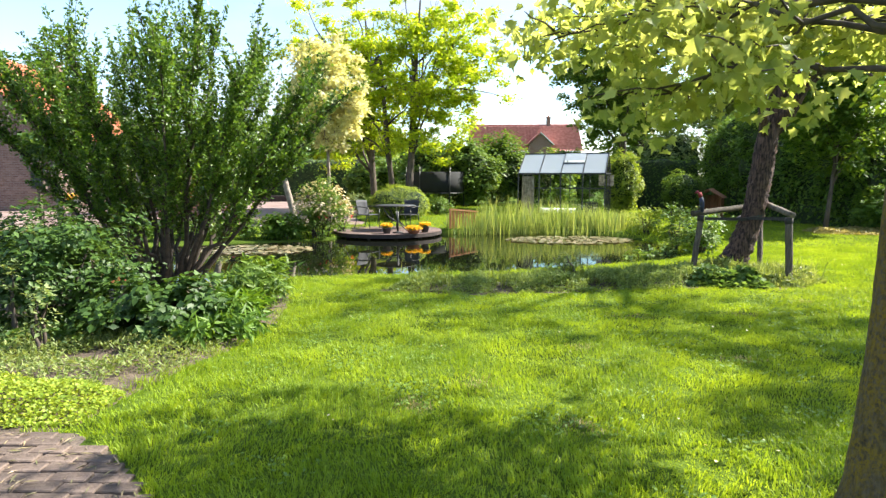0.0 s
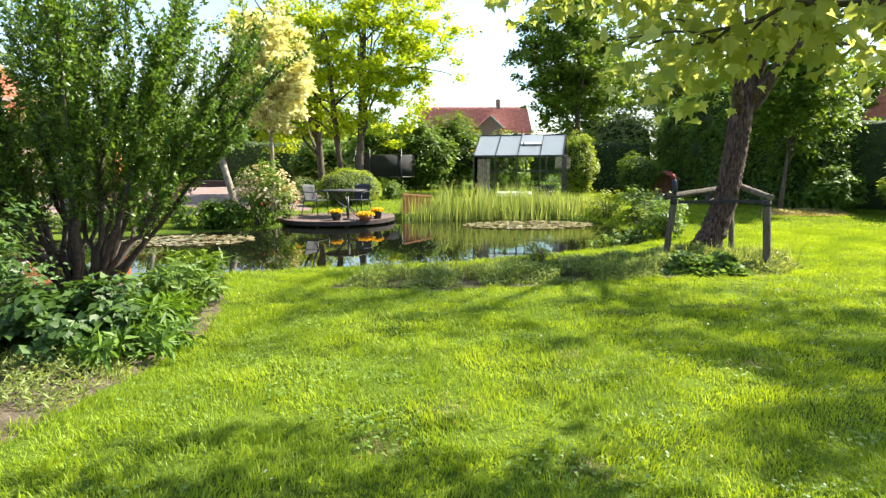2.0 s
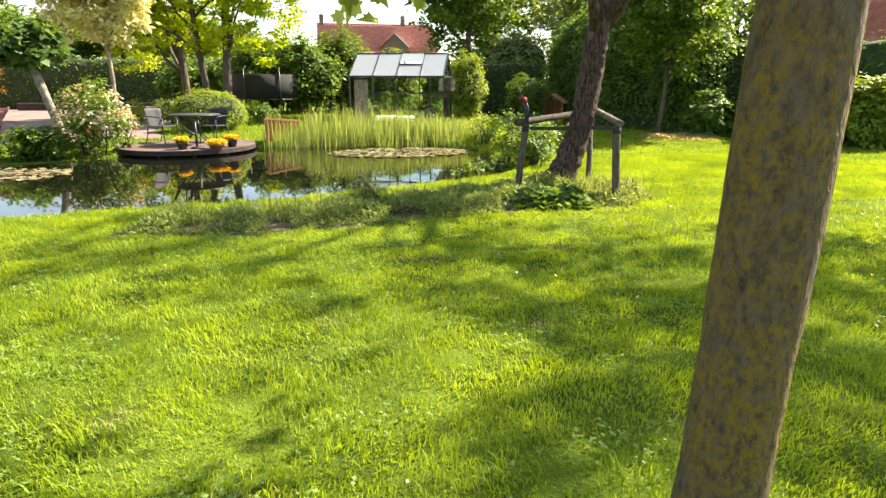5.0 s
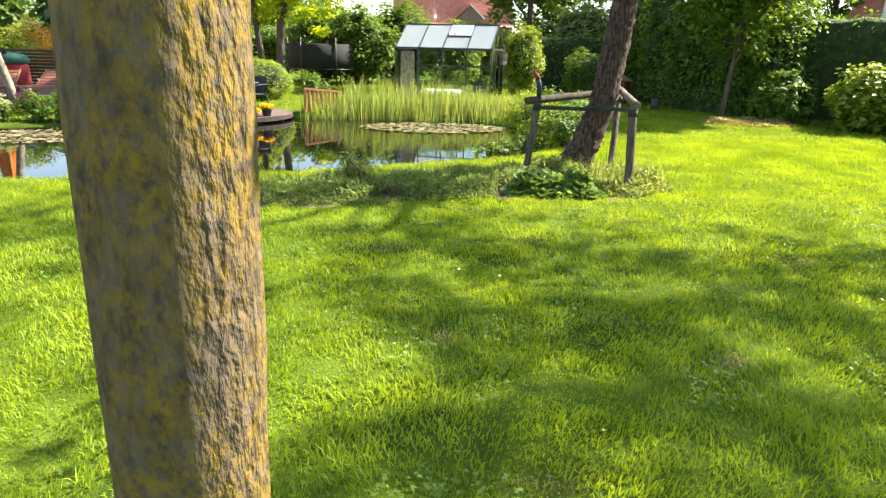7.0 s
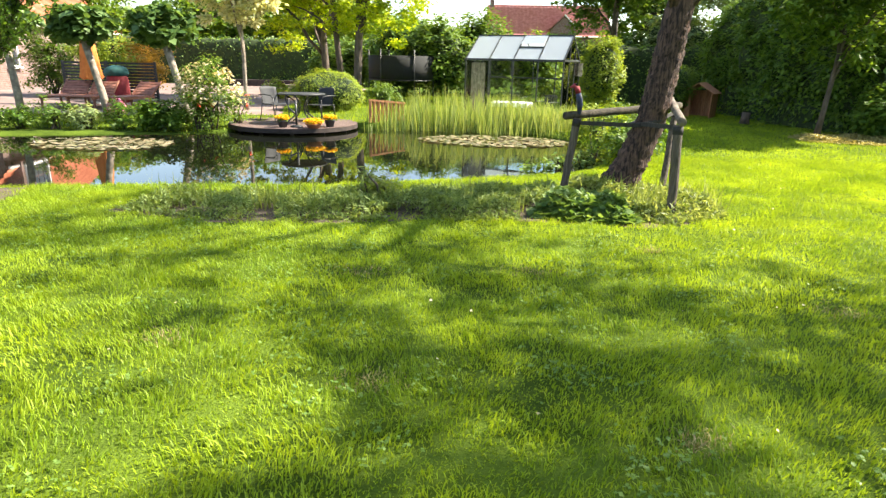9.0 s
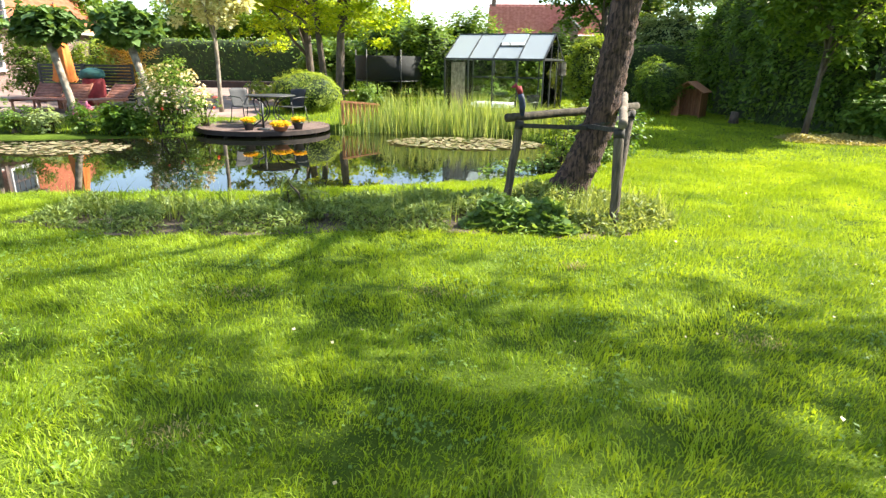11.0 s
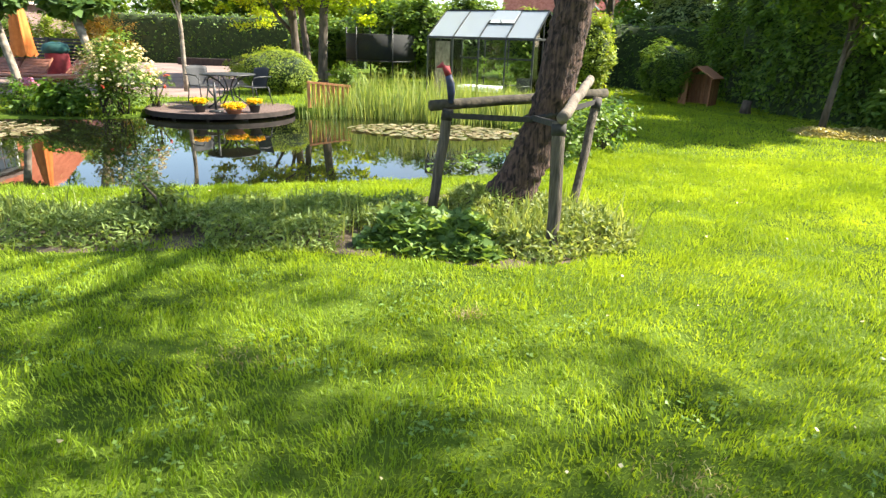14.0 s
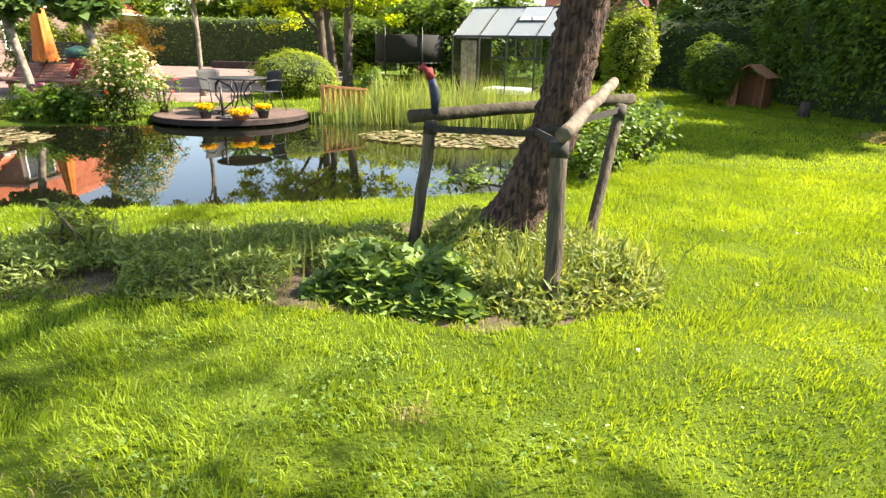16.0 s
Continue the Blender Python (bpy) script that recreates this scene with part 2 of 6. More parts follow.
L_LILY_ONE = mat("single_lily_pad", (0.09, 0.11, 0.035), (0.30, 0.24, 0.14), rough=0.35, scale=1.2, obj=0.35)
L_AMBER = leaf_mat("amber_leaf", (0.30, 0.20, 0.03), (0.55, 0.36, 0.06), trans=0.35)
L_PETALW = leaf_mat("cream_petal", (0.52, 0.43, 0.22), (0.76, 0.68, 0.45), trans=0.25, glow=1.0)
L_PETALY = leaf_mat("yellow_petal", (0.75, 0.42, 0.01), (0.85, 0.58, 0.02), trans=0.25, glow=1.0)
L_PETALP = leaf_mat("pink_petal", (0.60, 0.18, 0.36), (0.75, 0.34, 0.52), trans=0.25, glow=1.0)
L_PETALR = leaf_mat("red_petal", (0.55, 0.05, 0.03), (0.70, 0.12, 0.06), trans=0.25, glow=1.0)


def lichen_bark():
    """Grey-brown bark with fine upright cracks, speckled all over with yellow-orange lichen."""
    m = mat("lichen_bark", (0.05, 0.036, 0.025), (0.125, 0.095, 0.07), rough=0.95, scale=55, bump=1.0, bscale=80, stretch=(1, 1, 0.42), detail=10, lo=0.36, hi=0.62)
    n, l = m.node_tree.nodes, m.node_tree.links
    b = n["Principled BSDF"]
    old = b.inputs["Base Color"].links[0].from_socket
    tc = n.new("ShaderNodeTexCoord")
    speck = []
    for scale, rough_, zs, lo, hi in ((60, 0.75, 0.75, 0.42, 0.56), (6.5, 0.7, 0.9, 0.34, 0.56)):
        mp = n.new("ShaderNodeMapping")
        mp.inputs["Scale"].default_value = (1, 1, zs)
        nz = n.new("ShaderNodeTexNoise")
        nz.inputs["Scale"].default_value = scale
        nz.inputs["Detail"].default_value = 10
        nz.inputs["Roughness"].default_value = rough_
        rp = n.new("ShaderNodeValToRGB")
        rp.color_ramp.elements[0].position, rp.color_ramp.elements[1].position = lo, hi
        l.new(tc.outputs["Object"], mp.inputs["Vector"])
        l.new(mp.outputs["Vector"], nz.inputs["Vector"])
        l.new(nz.outputs["Fac"], rp.inputs["Fac"])
        speck.append(rp.outputs["Color"])
    mul = n.new("ShaderNodeMath")
    mul.operation = "MULTIPLY"
    l.new(speck[0], mul.inputs[0])
    l.new(speck[1], mul.inputs[1])
    mx = n.new("ShaderNodeMixRGB")
    mx.inputs["Color2"].default_value = (0.215, 0.138, 0.011, 1)
    l.new(mul.outputs["Value"], mx.inputs["Fac"])
    l.new(old, mx.inputs["Color1"])
    l.new(mx.outputs["Color"], b.inputs["Base Color"])
    return m


def brick_wall_mat(name, c1, c2, mortar):
    """Courses of brick with recessed joints."""
    m = mat(name, c1, c2, rough=0.9, scale=5, bump=0.0)
    n, l = m.node_tree.nodes, m.node_tree.links
    b = n["Principled BSDF"]
    old = b.inputs["Base Color"].links[0].from_socket
    tc = n.new("ShaderNodeTexCoord")
    sep = n.new("ShaderNodeSeparateXYZ")
    add = n.new("ShaderNodeMath")
    comb = n.new("ShaderNodeCombineXYZ")
    l.new(tc.outputs["Object"], sep.inputs["Vector"])
    l.new(sep.outputs["X"], add.inputs[0])
    l.new(sep.outputs["Y"], add.inputs[1])
    l.new(add.outputs["Value"], comb.inputs["X"])
    l.new(sep.outputs["Z"], comb.inputs["Y"])
    bt = n.new("ShaderNodeTexBrick")
    bt.inputs["Scale"].default_value = 1.0
    bt.inputs["Brick Width"].default_value = 0.22
    bt.inputs["Row Height"].default_value = 0.075
    bt.inputs["Mortar Size"].default_value = 0.008
    bt.inputs["Mortar"].default_value = (*mortar, 1)
    bt.inputs["Color2"].default_value = (*[c * 0.8 for c in c1], 1)
    l.new(comb.outputs["Vector"], bt.inputs["Vector"])
    l.new(old, bt.inputs["Color1"])
    l.new(bt.outputs["Color"], b.inputs["Base Color"])
    bp = n.new("ShaderNodeBump")
    bp.inputs["Distance"].default_value = 0.008
    bp.invert = True
    l.new(bt.outputs["Fac"], bp.inputs["Height"])
    l.new(bp.outputs["Normal"], b.inputs["Normal"])
    return m


M_WALLBRICK = brick_wall_mat("pink_brick_wall", (0.17, 0.10, 0.08), (0.27, 0.175, 0.145), (0.24, 0.21, 0.19))
M_DARKBRICK = brick_wall_mat("brown_brick_wall", (0.16, 0.08, 0.06), (0.26, 0.13, 0.10), (0.25, 0.22, 0.2))
M_LICHEN = lichen_bark()

# ---- mesh helpers ----
RNG = np.random.default_rng(7)


def raw_mesh(name, verts, faces, material, smooth=False):
    """Mesh from an array of places and a list of equally long face arrays."""
    me = bpy.data.meshes.new(name)
    verts = np.asarray(verts, np.float32)
    groups = [np.asarray(f, np.int32) for f in (faces if isinstance(faces, list) else [faces]) if len(f)]
    me.vertices.add(len(verts))
    me.vertices.foreach_set("co", verts.ravel())
    loops = np.concatenate([g.ravel() for g in groups])
    sizes = np.concatenate([np.full(len(g), g.shape[1], np.int32) for g in groups])
    me.loops.add(len(loops))
    me.loops.foreach_set("vertex_index", loops)
    me.polygons.add(len(sizes))
    me.polygons.foreach_set("loop_start", np.concatenate([[0], np.cumsum(sizes)[:-1]]).astype(np.int32))
    me.polygons.foreach_set("loop_total", sizes)
    if smooth:
        me.polygons.foreach_set("use_smooth", np.ones(len(sizes), bool))
    me.update(calc_edges=True)
    me.validate()
    me.materials.append(material)
    return me


def bm_mesh(name, bm, material, smooth=False):
    me = bpy.data.meshes.new(name)
    bmesh.ops.recalc_face_normals(bm, faces=bm.faces)
    if smooth:
        for f in bm.faces:
            f.smooth = True
    bm.to_mesh(me)
    bm.free()
    me.materials.append(material)
    return me


def part(name, mesh, material=None, parent=None, label=""):
    """One mesh object under a thing or under a part; at the parent's own place."""
    if isinstance(mesh, bmesh.types.BMesh):
        mesh = bm_mesh(name, mesh, material)
    ob = new(name, mesh)
    if parent is not None:
        ob.parent = parent
    if label:
        ob["label"] = label
    return ob


def thing(name, place, label, category, group="", turn=0.0, kind=""):
    ob = new(name)
    ob.empty_display_size = 0.2
    ob.matrix_basis = pose(*place, 0, 0, turn)
    return tagged(ob, label, category, group, kind)


def box(bm, cx, cy, cz, sx, sy, sz, m=None, bevel=0.0):
    r = bmesh.ops.create_cube(bm, size=1.0, matrix=(m or Matrix()) @ Matrix.Translation((cx, cy, cz)) @ Matrix.Diagonal((sx, sy, sz, 1)))
    if bevel:
        es = list({e for v in r["verts"] for e in v.link_edges})
        bmesh.ops.bevel(bm, geom=es, offset=bevel, segments=1, affect="EDGES")
    return bm


def boxes(*args, bevel=0.0):
    bm = bmesh.new()
    for a in args:
        box(bm, *a, bevel=bevel)
    return bm


def beam(bm, a, b, w, h):
    """A square bar from a to b."""
    a, b = Vector(a), Vector(b)
    m = Matrix.Translation((a + b) / 2) @ (b - a).to_track_quat("Y", "Z").to_matrix().to_4x4()
    return box(bm, 0, 0, 0, w, (b - a).length, h, m)


def tube_arrays(path, radii, sides=8, rough=0.0, seed=0):
    """Tapered tube along a path."""
    rng = np.random.default_rng(seed)
    p = np.asarray(path, float)
    n = len(p)
    t = np.gradient(p, axis=0)
    t /= np.linalg.norm(t, axis=1)[:, None] + 1e-9
    ref = np.array([1.0, 0.0, 0.0]) if abs(t[0, 0]) < 0.8 else np.array([0.0, 1.0, 0.0])
    u = np.cross(t, ref)
    u /= np.linalg.norm(u, axis=1)[:, None] + 1e-9
    w = np.cross(t, u)
    ang = np.linspace(0, 2 * np.pi, sides, endpoint=False)
    r = np.asarray(radii, float)[:, None] * (1 + rough * rng.normal(size=(n, sides)))
    ring = p[:, None, :] + r[:, :, None] * (np.cos(ang)[None, :, None] * u[:, None, :] + np.sin(ang)[None, :, None] * w[:, None, :])
    v = ring.reshape(-1, 3)
    i = np.arange(n - 1)[:, None] * sides
    k = np.arange(sides)[None, :]
    k2 = (k + 1) % sides
    q = np.stack([i + k, i + k2, i + sides + k2, i + sides + k], -1).reshape(-1, 4)
    v = np.vstack([v, p[:1], p[-1:]])
    c0, c1 = len(v) - 2, len(v) - 1
    kk = np.arange(sides)
    caps = np.vstack([np.stack([np.full(sides, c0), (kk + 1) % sides, kk], -1),
                      np.stack([np.full(sides, c1), (n - 1) * sides + kk, (n - 1) * sides + (kk + 1) % sides], -1)])
    return v, q, caps


def tubes_mesh(name, tubes, material):
    vs, qs, ts, off = [], [], [], 0
    for v, q, c in tubes:
        vs.append(v)
        qs.append(q + off)
        ts.append(c + off)
        off += len(v)
    return raw_mesh(name, np.vstack(vs), [np.vstack(qs), np.vstack(ts)], material, smooth=True)


def arc(a, b, sag=0.0, n=6, wob=0.0, seed=0):
    """Path from a to b that bows upward by sag and wanders by wob."""
    rng = np.random.default_rng(seed)
    s = np.linspace(0, 1, n)[:, None]
    p = np.asarray(a, float) * (1 - s) + np.asarray(b, float) * s
    p[:, 2] += (sag * 4 * s * (1 - s))[:, 0]
    if wob:
        p[1:-1] += rng.normal(0, wob, (n - 2, 3))
    return p


OVAL = np.array([[0, 0, 0], [0.26, 0.42, 0.06], [0, 1, -0.04], [-0.26, 0.42, 0.06]], float)
OVAL_F = np.array([[0, 1, 2], [0, 2, 3]])
LONG = np.array([[0, 0, 0], [0.13, 0.45, 0.03], [0, 1, -0.08], [-0.13, 0.45, 0.03]], float)
_half = [(0.04, 0.06), (0.34, 0.0), (0.30, 0.18), (0.58, 0.42), (0.36, 0.48), (0.34, 0.68), (0.16, 0.62)]
LOBED = np.array([[0, 0, 0]] + [[x, y, 0.30 * x - 0.16 * y * y] for x, y in _half] + [[0, 1.0, -0.24]] + [[-x, y, 0.30 * x - 0.16 * y * y] for x, y in reversed(_half)], float)
LOBED_F = np.array([[0, i, i + 1] for i in range(1, len(LOBED) - 1)])
PETAL = np.array([[0.5, 0, 0], [0, 0.5, 0.12], [-0.5, 0, 0], [0, -0.5, 0.12]], float)
PETAL_F = np.array([[0, 1, 2], [0, 2, 3]])


def leaf_mesh(name, pts, size, material, shape=OVAL, faces=OVAL_F, up=0.5, out_from=None, droop=0.0, vary=0.35, seed=0, wide=1.0):
    """One mesh of many leaves at the places given. up: how far they turn their faces upward; droop: how far they hang."""
    rng = np.random.default_rng(seed)
    pts = np.asarray(pts, float)
    n = len(pts)
    nz = rng.normal(size=(n, 3))
    nz /= np.linalg.norm(nz, axis=1)[:, None]
    nz[:, 2] = np.abs(nz[:, 2])
    nz[:, 2] += up * 1.5
    if out_from is not None:
        o = pts - np.asarray(out_from, float)
        o /= np.linalg.norm(o, axis=1)[:, None] + 1e-6
        nz += o * 0.8
    nz /= np.linalg.norm(nz, axis=1)[:, None]
    d = rng.normal(size=(n, 3))
    d[:, 2] -= droop * 2
    d -= (d * nz).sum(1)[:, None] * nz
    d /= np.linalg.norm(d, axis=1)[:, None] + 1e-9
    s = np.cross(d, nz)
    k = size * (1 + vary * rng.uniform(-1, 1, n))
    v = pts[:, None, :] + k[:, None, None] * (wide * shape[None, :, 0:1] * s[:, None, :] + shape[None, :, 1:2] * d[:, None, :] + shape[None, :, 2:3] * nz[:, None, :])
    f = (faces[None] + (np.arange(n) * len(shape))[:, None, None]).reshape(-1, 3)
    return raw_mesh(name, v.reshape(-1, 3), f, material)


def ball_points(rng, n, c, r, shell=0.55):
    """Places inside a blob, more of them towards its outside."""
    d = rng.normal(size=(n, 3))
    d /= np.linalg.norm(d, axis=1)[:, None]
    k = (shell + (1 - shell) * rng.random(n)) if shell else rng.random(n) ** (1 / 3)
    return np.asarray(c) + d * k[:, None] * np.asarray(r)


def clump_cloud(rng, centre, radii, clumps, per, clump_r, flat=0.7, low=None):
    """Leaf places: clumps inside an ellipsoid, each a smaller blob; uneven outline, with gaps."""
    cs = ball_points(rng, clumps, centre, radii, 0.35)
    cs += rng.normal(0, clump_r * 0.25, cs.shape)
    if low is not None:
        cs[:, 2] = np.maximum(cs[:, 2], low + 0.3 * clump_r * rng.random(clumps))
    pts = [ball_points(rng, per, c, np.array([1, 1, flat]) * clump_r * rng.uniform(0.6, 1.3), 0.2) for c in cs]
    return cs, np.vstack(pts)


def grow_tree(name, base, label, trunk_path, trunk_r, bark, crown_c, crown_r, leaf, leaf_size, clumps, per, clump_r, seed, limbs=12, shape=OVAL, faces=OVAL_F, category="tree", group="", up=0.4, droop=0.2, sides=10, low=None, start=0.5, rough=0.03, flat=0.7, wide=1.0, fine=0):
    """Tapered trunk, limbs that reach into the crown, twigs to clumps of leaves. Places are relative to the base."""
    rng = np.random.default_rng(seed)
    t = thing(name, base, label, category, group)
    tp = np.asarray(trunk_path, float)
    if fine:
        k0, k1 = np.linspace(0, 1, len(tp)), np.linspace(0, 1, fine)
        trunk_r = np.interp(k1, np.linspace(0, 1, len(trunk_r)), trunk_r)
        tp = np.column_stack([np.interp(k1, k0, tp[:, j]) for j in range(3)])
        tp[1:-1] = (tp[:-2] + 2 * tp[1:-1] + tp[2:]) / 4
    s = np.linspace(0, 1, len(tp))
    rr = np.interp(s, np.linspace(0, 1, len(trunk_r)), trunk_r)
    part("trunk", tubes_mesh("trunk", [tube_arrays(tp, rr, sides, rough, seed)], bark), None, t)
    cs, pts = clump_cloud(rng, crown_c, crown_r, clumps, per, clump_r, flat, low)
    tubes = []
    mains = []
    for i in range(limbs):
        k = rng.uniform(start, 1.0)
        a = np.array([np.interp(k, s, tp[:, j]) for j in range(3)])
        r0 = float(np.interp(k, s, rr)) * 0.5
        c = cs[i * len(cs) // limbs]
        path = arc(a, c, 0.08 * np.linalg.norm(c - a), 7, 0.04, seed + i)
        mains.append(path)
        tubes.append(tube_arrays(path, np.linspace(r0, r0 * 0.18, 7), 6, 0.05, seed + i))
    for i, c in enumerate(cs):
        allp = np.vstack(mains)
        j = int(np.argmin(((allp - c) ** 2).sum(1)))
        if np.linalg.norm(allp[j] - c) > 0.05:
            tubes.append(tube_arrays(arc(allp[j], c, 0.02, 4, 0.02, i), np.linspace(0.12, 0.05, 4) * trunk_r[-1] * 1.4, 4, 0.0, i))
    tagged(part("branch_network", tubes_mesh("branch_network", tubes, bark), None, t), kind="stuff")
    part("crown", leaf_mesh("crown", pts, leaf_size, leaf, shape, faces, up, None, droop, seed=seed, wide=wide), None, t)
    return t


def bush(name, base, label, radii, leaf, leaf_size, clumps, per, clump_r, seed, stems=9, category="shrub", group="", petals=None, petal_size=0.05, petal_n=0, up=0.4, shape=OVAL, wide=1.0, droop=0.1, flat=0.8, core=0.0):
    """Stems that fan out of one foot, leaves in clumps, flowers on the outside if any."""
    rng = np.random.default_rng(seed)
    t = thing(name, base, label, category, group)
    c = np.array([0, 0, radii[2] * 1.0])
    cs, pts = clump_cloud(rng, c, radii, clumps, per, clump_r, flat, low=clump_r * 0.6)
    pts[:, 2] = np.maximum(pts[:, 2], 0.01)
    tubes = [tube_arrays(arc(np.array([rng.normal(0, 0.06), rng.normal(0, 0.06), -0.05]), cs[i % len(cs)], 0.1, 5, 0.02, i), np.linspace(0.022, 0.006, 5), 5, 0, i) for i in range(stems)]
    tagged(part("stem_cluster", tubes_mesh("stem_cluster", tubes, M_TWIG), None, t), kind="stuff")
    # Solid core stands in for the dense inside, its shade put into the colour.
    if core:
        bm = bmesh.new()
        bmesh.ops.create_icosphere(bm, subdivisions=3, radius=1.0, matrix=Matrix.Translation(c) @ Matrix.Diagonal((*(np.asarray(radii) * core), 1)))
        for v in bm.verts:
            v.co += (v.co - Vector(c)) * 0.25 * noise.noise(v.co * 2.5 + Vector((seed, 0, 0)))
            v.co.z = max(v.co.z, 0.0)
        part("shade_core", bm, M_HEDGECORE, t)
        sh = ball_points(rng, int(len(pts) * 0.8), c, np.asarray(radii) * 0.97, 0.9)
        if core < 0.85:
            wob = np.array([0.92 + 0.42 * noise.noise(Vector(q) * 1.6 + Vector((seed, 0, 0))) + 0.3 * noise.noise(Vector(q) * 4.0) for q in sh])
            sh = c + (sh - c) * wob[:, None]
        sh[:, 2] = np.maximum(sh[:, 2], 0.02)
        pts = np.vstack([pts, sh])
    part("foliage", leaf_mesh("foliage", pts, leaf_size, leaf, shape, OVAL_F, up, c * 0.6, droop, seed=seed, wide=wide), None, t)
    if petals:
        d = rng.normal(size=(petal_n, 3))
        d /= np.linalg.norm(d, axis=1)[:, None]
        d[:, 2] = np.abs(d[:, 2]) * 1.1 - 0.25
        fp = np.repeat(c + d * np.asarray(radii) * rng.uniform(0.9, 1.12, petal_n)[:, None], 5, axis=0)
        fp += rng.normal(0, petal_size * 0.3, fp.shape)
        fp[:, 2] = np.maximum(fp[:, 2], 0.06)
        part("blossoms", leaf_mesh("blossoms", fp, petal_size, petals, PETAL, PETAL_F, 0.4, c * 0.6, seed=seed), None, t)
    return t


# ---- ground, pond, water ----
POND = np.array([(-13, 8.6), (-8, 8.7), (-5.1, 9.05), (-3, 9.6), (-1.3, 10.0), (1, 10.55), (3, 11.35), (4.6, 12.15), (5.4, 13.1), (5.7, 14.6), (5.5, 16.2), (4.7, 17.9), (3, 18.5), (1.6, 18.4), (0.3, 18.2), (-1.5, 18.6), (-2.75, 17.0), (-3.4, 16.05), (-4.6, 15.65), (-5.7, 15.4), (-7.4, 14.7), (-10, 13.6), (-13, 13)])
WATER_Z = -0.26


def poly_distance(x, y, poly):
    """Distance to the outline, negative inside."""
    px, py = np.asarray(x, float), np.asarray(y, float)
    best = np.full(px.shape, 1e9)
    inside = np.zeros(px.shape, bool)
    for (ax, ay), (bx, by) in zip(poly, np.roll(poly, -1, axis=0)):
        ex, ey = bx - ax, by - ay
        k = np.clip(((px - ax) * ex + (py - ay) * ey) / (ex * ex + ey * ey), 0, 1)
        best = np.minimum(best, np.hypot(px - ax - k * ex, py - ay - k * ey))
        with np.errstate(divide="ignore", invalid="ignore"):
            cross = ((ay > py) != (by > py)) & (px < (bx - ax) * (py - ay) / (by - ay + 1e-12) + ax)
        inside ^= cross
    return np.where(inside, -best, best)


def smooth(a, b, v):
    k = np.clip((np.asarray(v, float) - a) / (b - a), 0, 1)
    return k * k * (3 - 2 * k)


def land(x, y):
    """Height of the ground: a lawn that falls gently to the pond, a far bank that rises again."""
    x, y = np.asarray(x, float), np.asarray(y, float)
    lawn = -0.0175 * np.clip(y, -5, 13)
    far = smooth(15.5, 21, y) * (0.19 - 0.14 * smooth(7, 11, x))
    g = lawn + far + 0.012 * np.sin(x * 1.3 + 0.4) * np.sin(y * 1.1)
    d = poly_distance(x, y, POND)
    bank = smooth(-0.25, 0.12, d)
    return g * bank + (1 - bank) * (-0.75)


def ground_at(x, y, up=0.0):
    return (x, y, float(land(x, y)) + up)


gx = np.concatenate([[-2500, -700, -250, -110, -60, -38, -26], np.arange(-18, 20.01, 0.2), [24, 30, 40, 60, 110, 250, 700, 2500]])
gy = np.concatenate([[-2500, -700, -250, -100, -40, -18, -9], np.arange(-5, 26.01, 0.2), [28, 31, 35, 40, 48, 60, 90, 150, 300, 800, 2500]])
GX, GY = np.meshgrid(gx, gy)
gv = np.stack([GX, GY, land(GX, GY)], -1).reshape(-1, 3)
nx = len(gx)
gi = (np.arange(len(gy) - 1)[:, None] * nx + np.arange(nx - 1)[None, :]).ravel()
ground = new("ground", raw_mesh("ground", gv, np.stack([gi, gi + 1, gi + nx + 1, gi + nx], -1), M_LAWN, smooth=True))
tagged(ground, "gently sloping green mown garden lawn", "lawn", kind="structure")

bm = bmesh.new()
bm.faces.new([bm.verts.new((x, y, WATER_Z)) for x, y in POND * 1.0 + (POND - POND.mean(0)) * 0.02])
water = new("water", bm_mesh("water", bm, M_WATER))
tagged(water, "still dark garden pond water with clear reflections", "pond", kind="structure")


def sheet(name, poly, material, label, category, lift=0.012, step=0.2, kind="structure"):
    """A sheet that lies on the ground inside an outline."""
    poly = np.array(poly, float)
    x = np.arange(poly[:, 0].min(), poly[:, 0].max() + step, step)
    y = np.arange(poly[:, 1].min(), poly[:, 1].max() + step, step)
    X, Y = np.meshgrid(x, y)
    d = poly_distance(X, Y, poly)
    Z = land(X, Y) + np.where(d < 0, lift, lift - np.minimum(0.06, d * 0.25))
    i = (np.arange(len(y) - 1)[:, None] * len(x) + np.arange(len(x) - 1)[None, :])
    keep = (d[:-1, :-1] < step) & (d[1:, 1:] < step)
    i = i[keep]
    me = raw_mesh(name, np.stack([X, Y, Z], -1).reshape(-1, 3), np.stack([i, i + 1, i + len(x) + 1, i + len(x)], -1), material, smooth=True)
    return tagged(new(name, me), label, category, kind=kind)


BED_MID = [(-0.9, 8.45), (0.4, 8.05), (1.8, 8.3), (2.7, 8.6), (3.6, 8.6), (4.3, 8.55), (4.9, 8.5), (5.5, 8.8), (6.1, 9.5), (6.0, 10.2), (5.3, 10.9), (4.4, 10.9), (3.5, 10.3), (2.0, 9.6), (0.5, 9.3), (-0.6, 9.1)]
BED_LEFT = [(-2.75, 3.45), (-2.3, 3.5), (-2.25, 4.4), (-2.0, 5.3), (-1.85, 6.5), (-2.05, 7.8), (-2.6, 9.55), (-5, 9.0), (-8, 8.4), (-12, 8.0), (-12, 3.4), (-5, 3.2)]
PATH = [(-1.35, 2.55), (-1.75, 3.05), (-2.25, 3.42), (-2.8, 3.42), (-5, 3.15), (-12, 3.3), (-12, -4), (-0.9, -4), (-0.8, 1.6)]
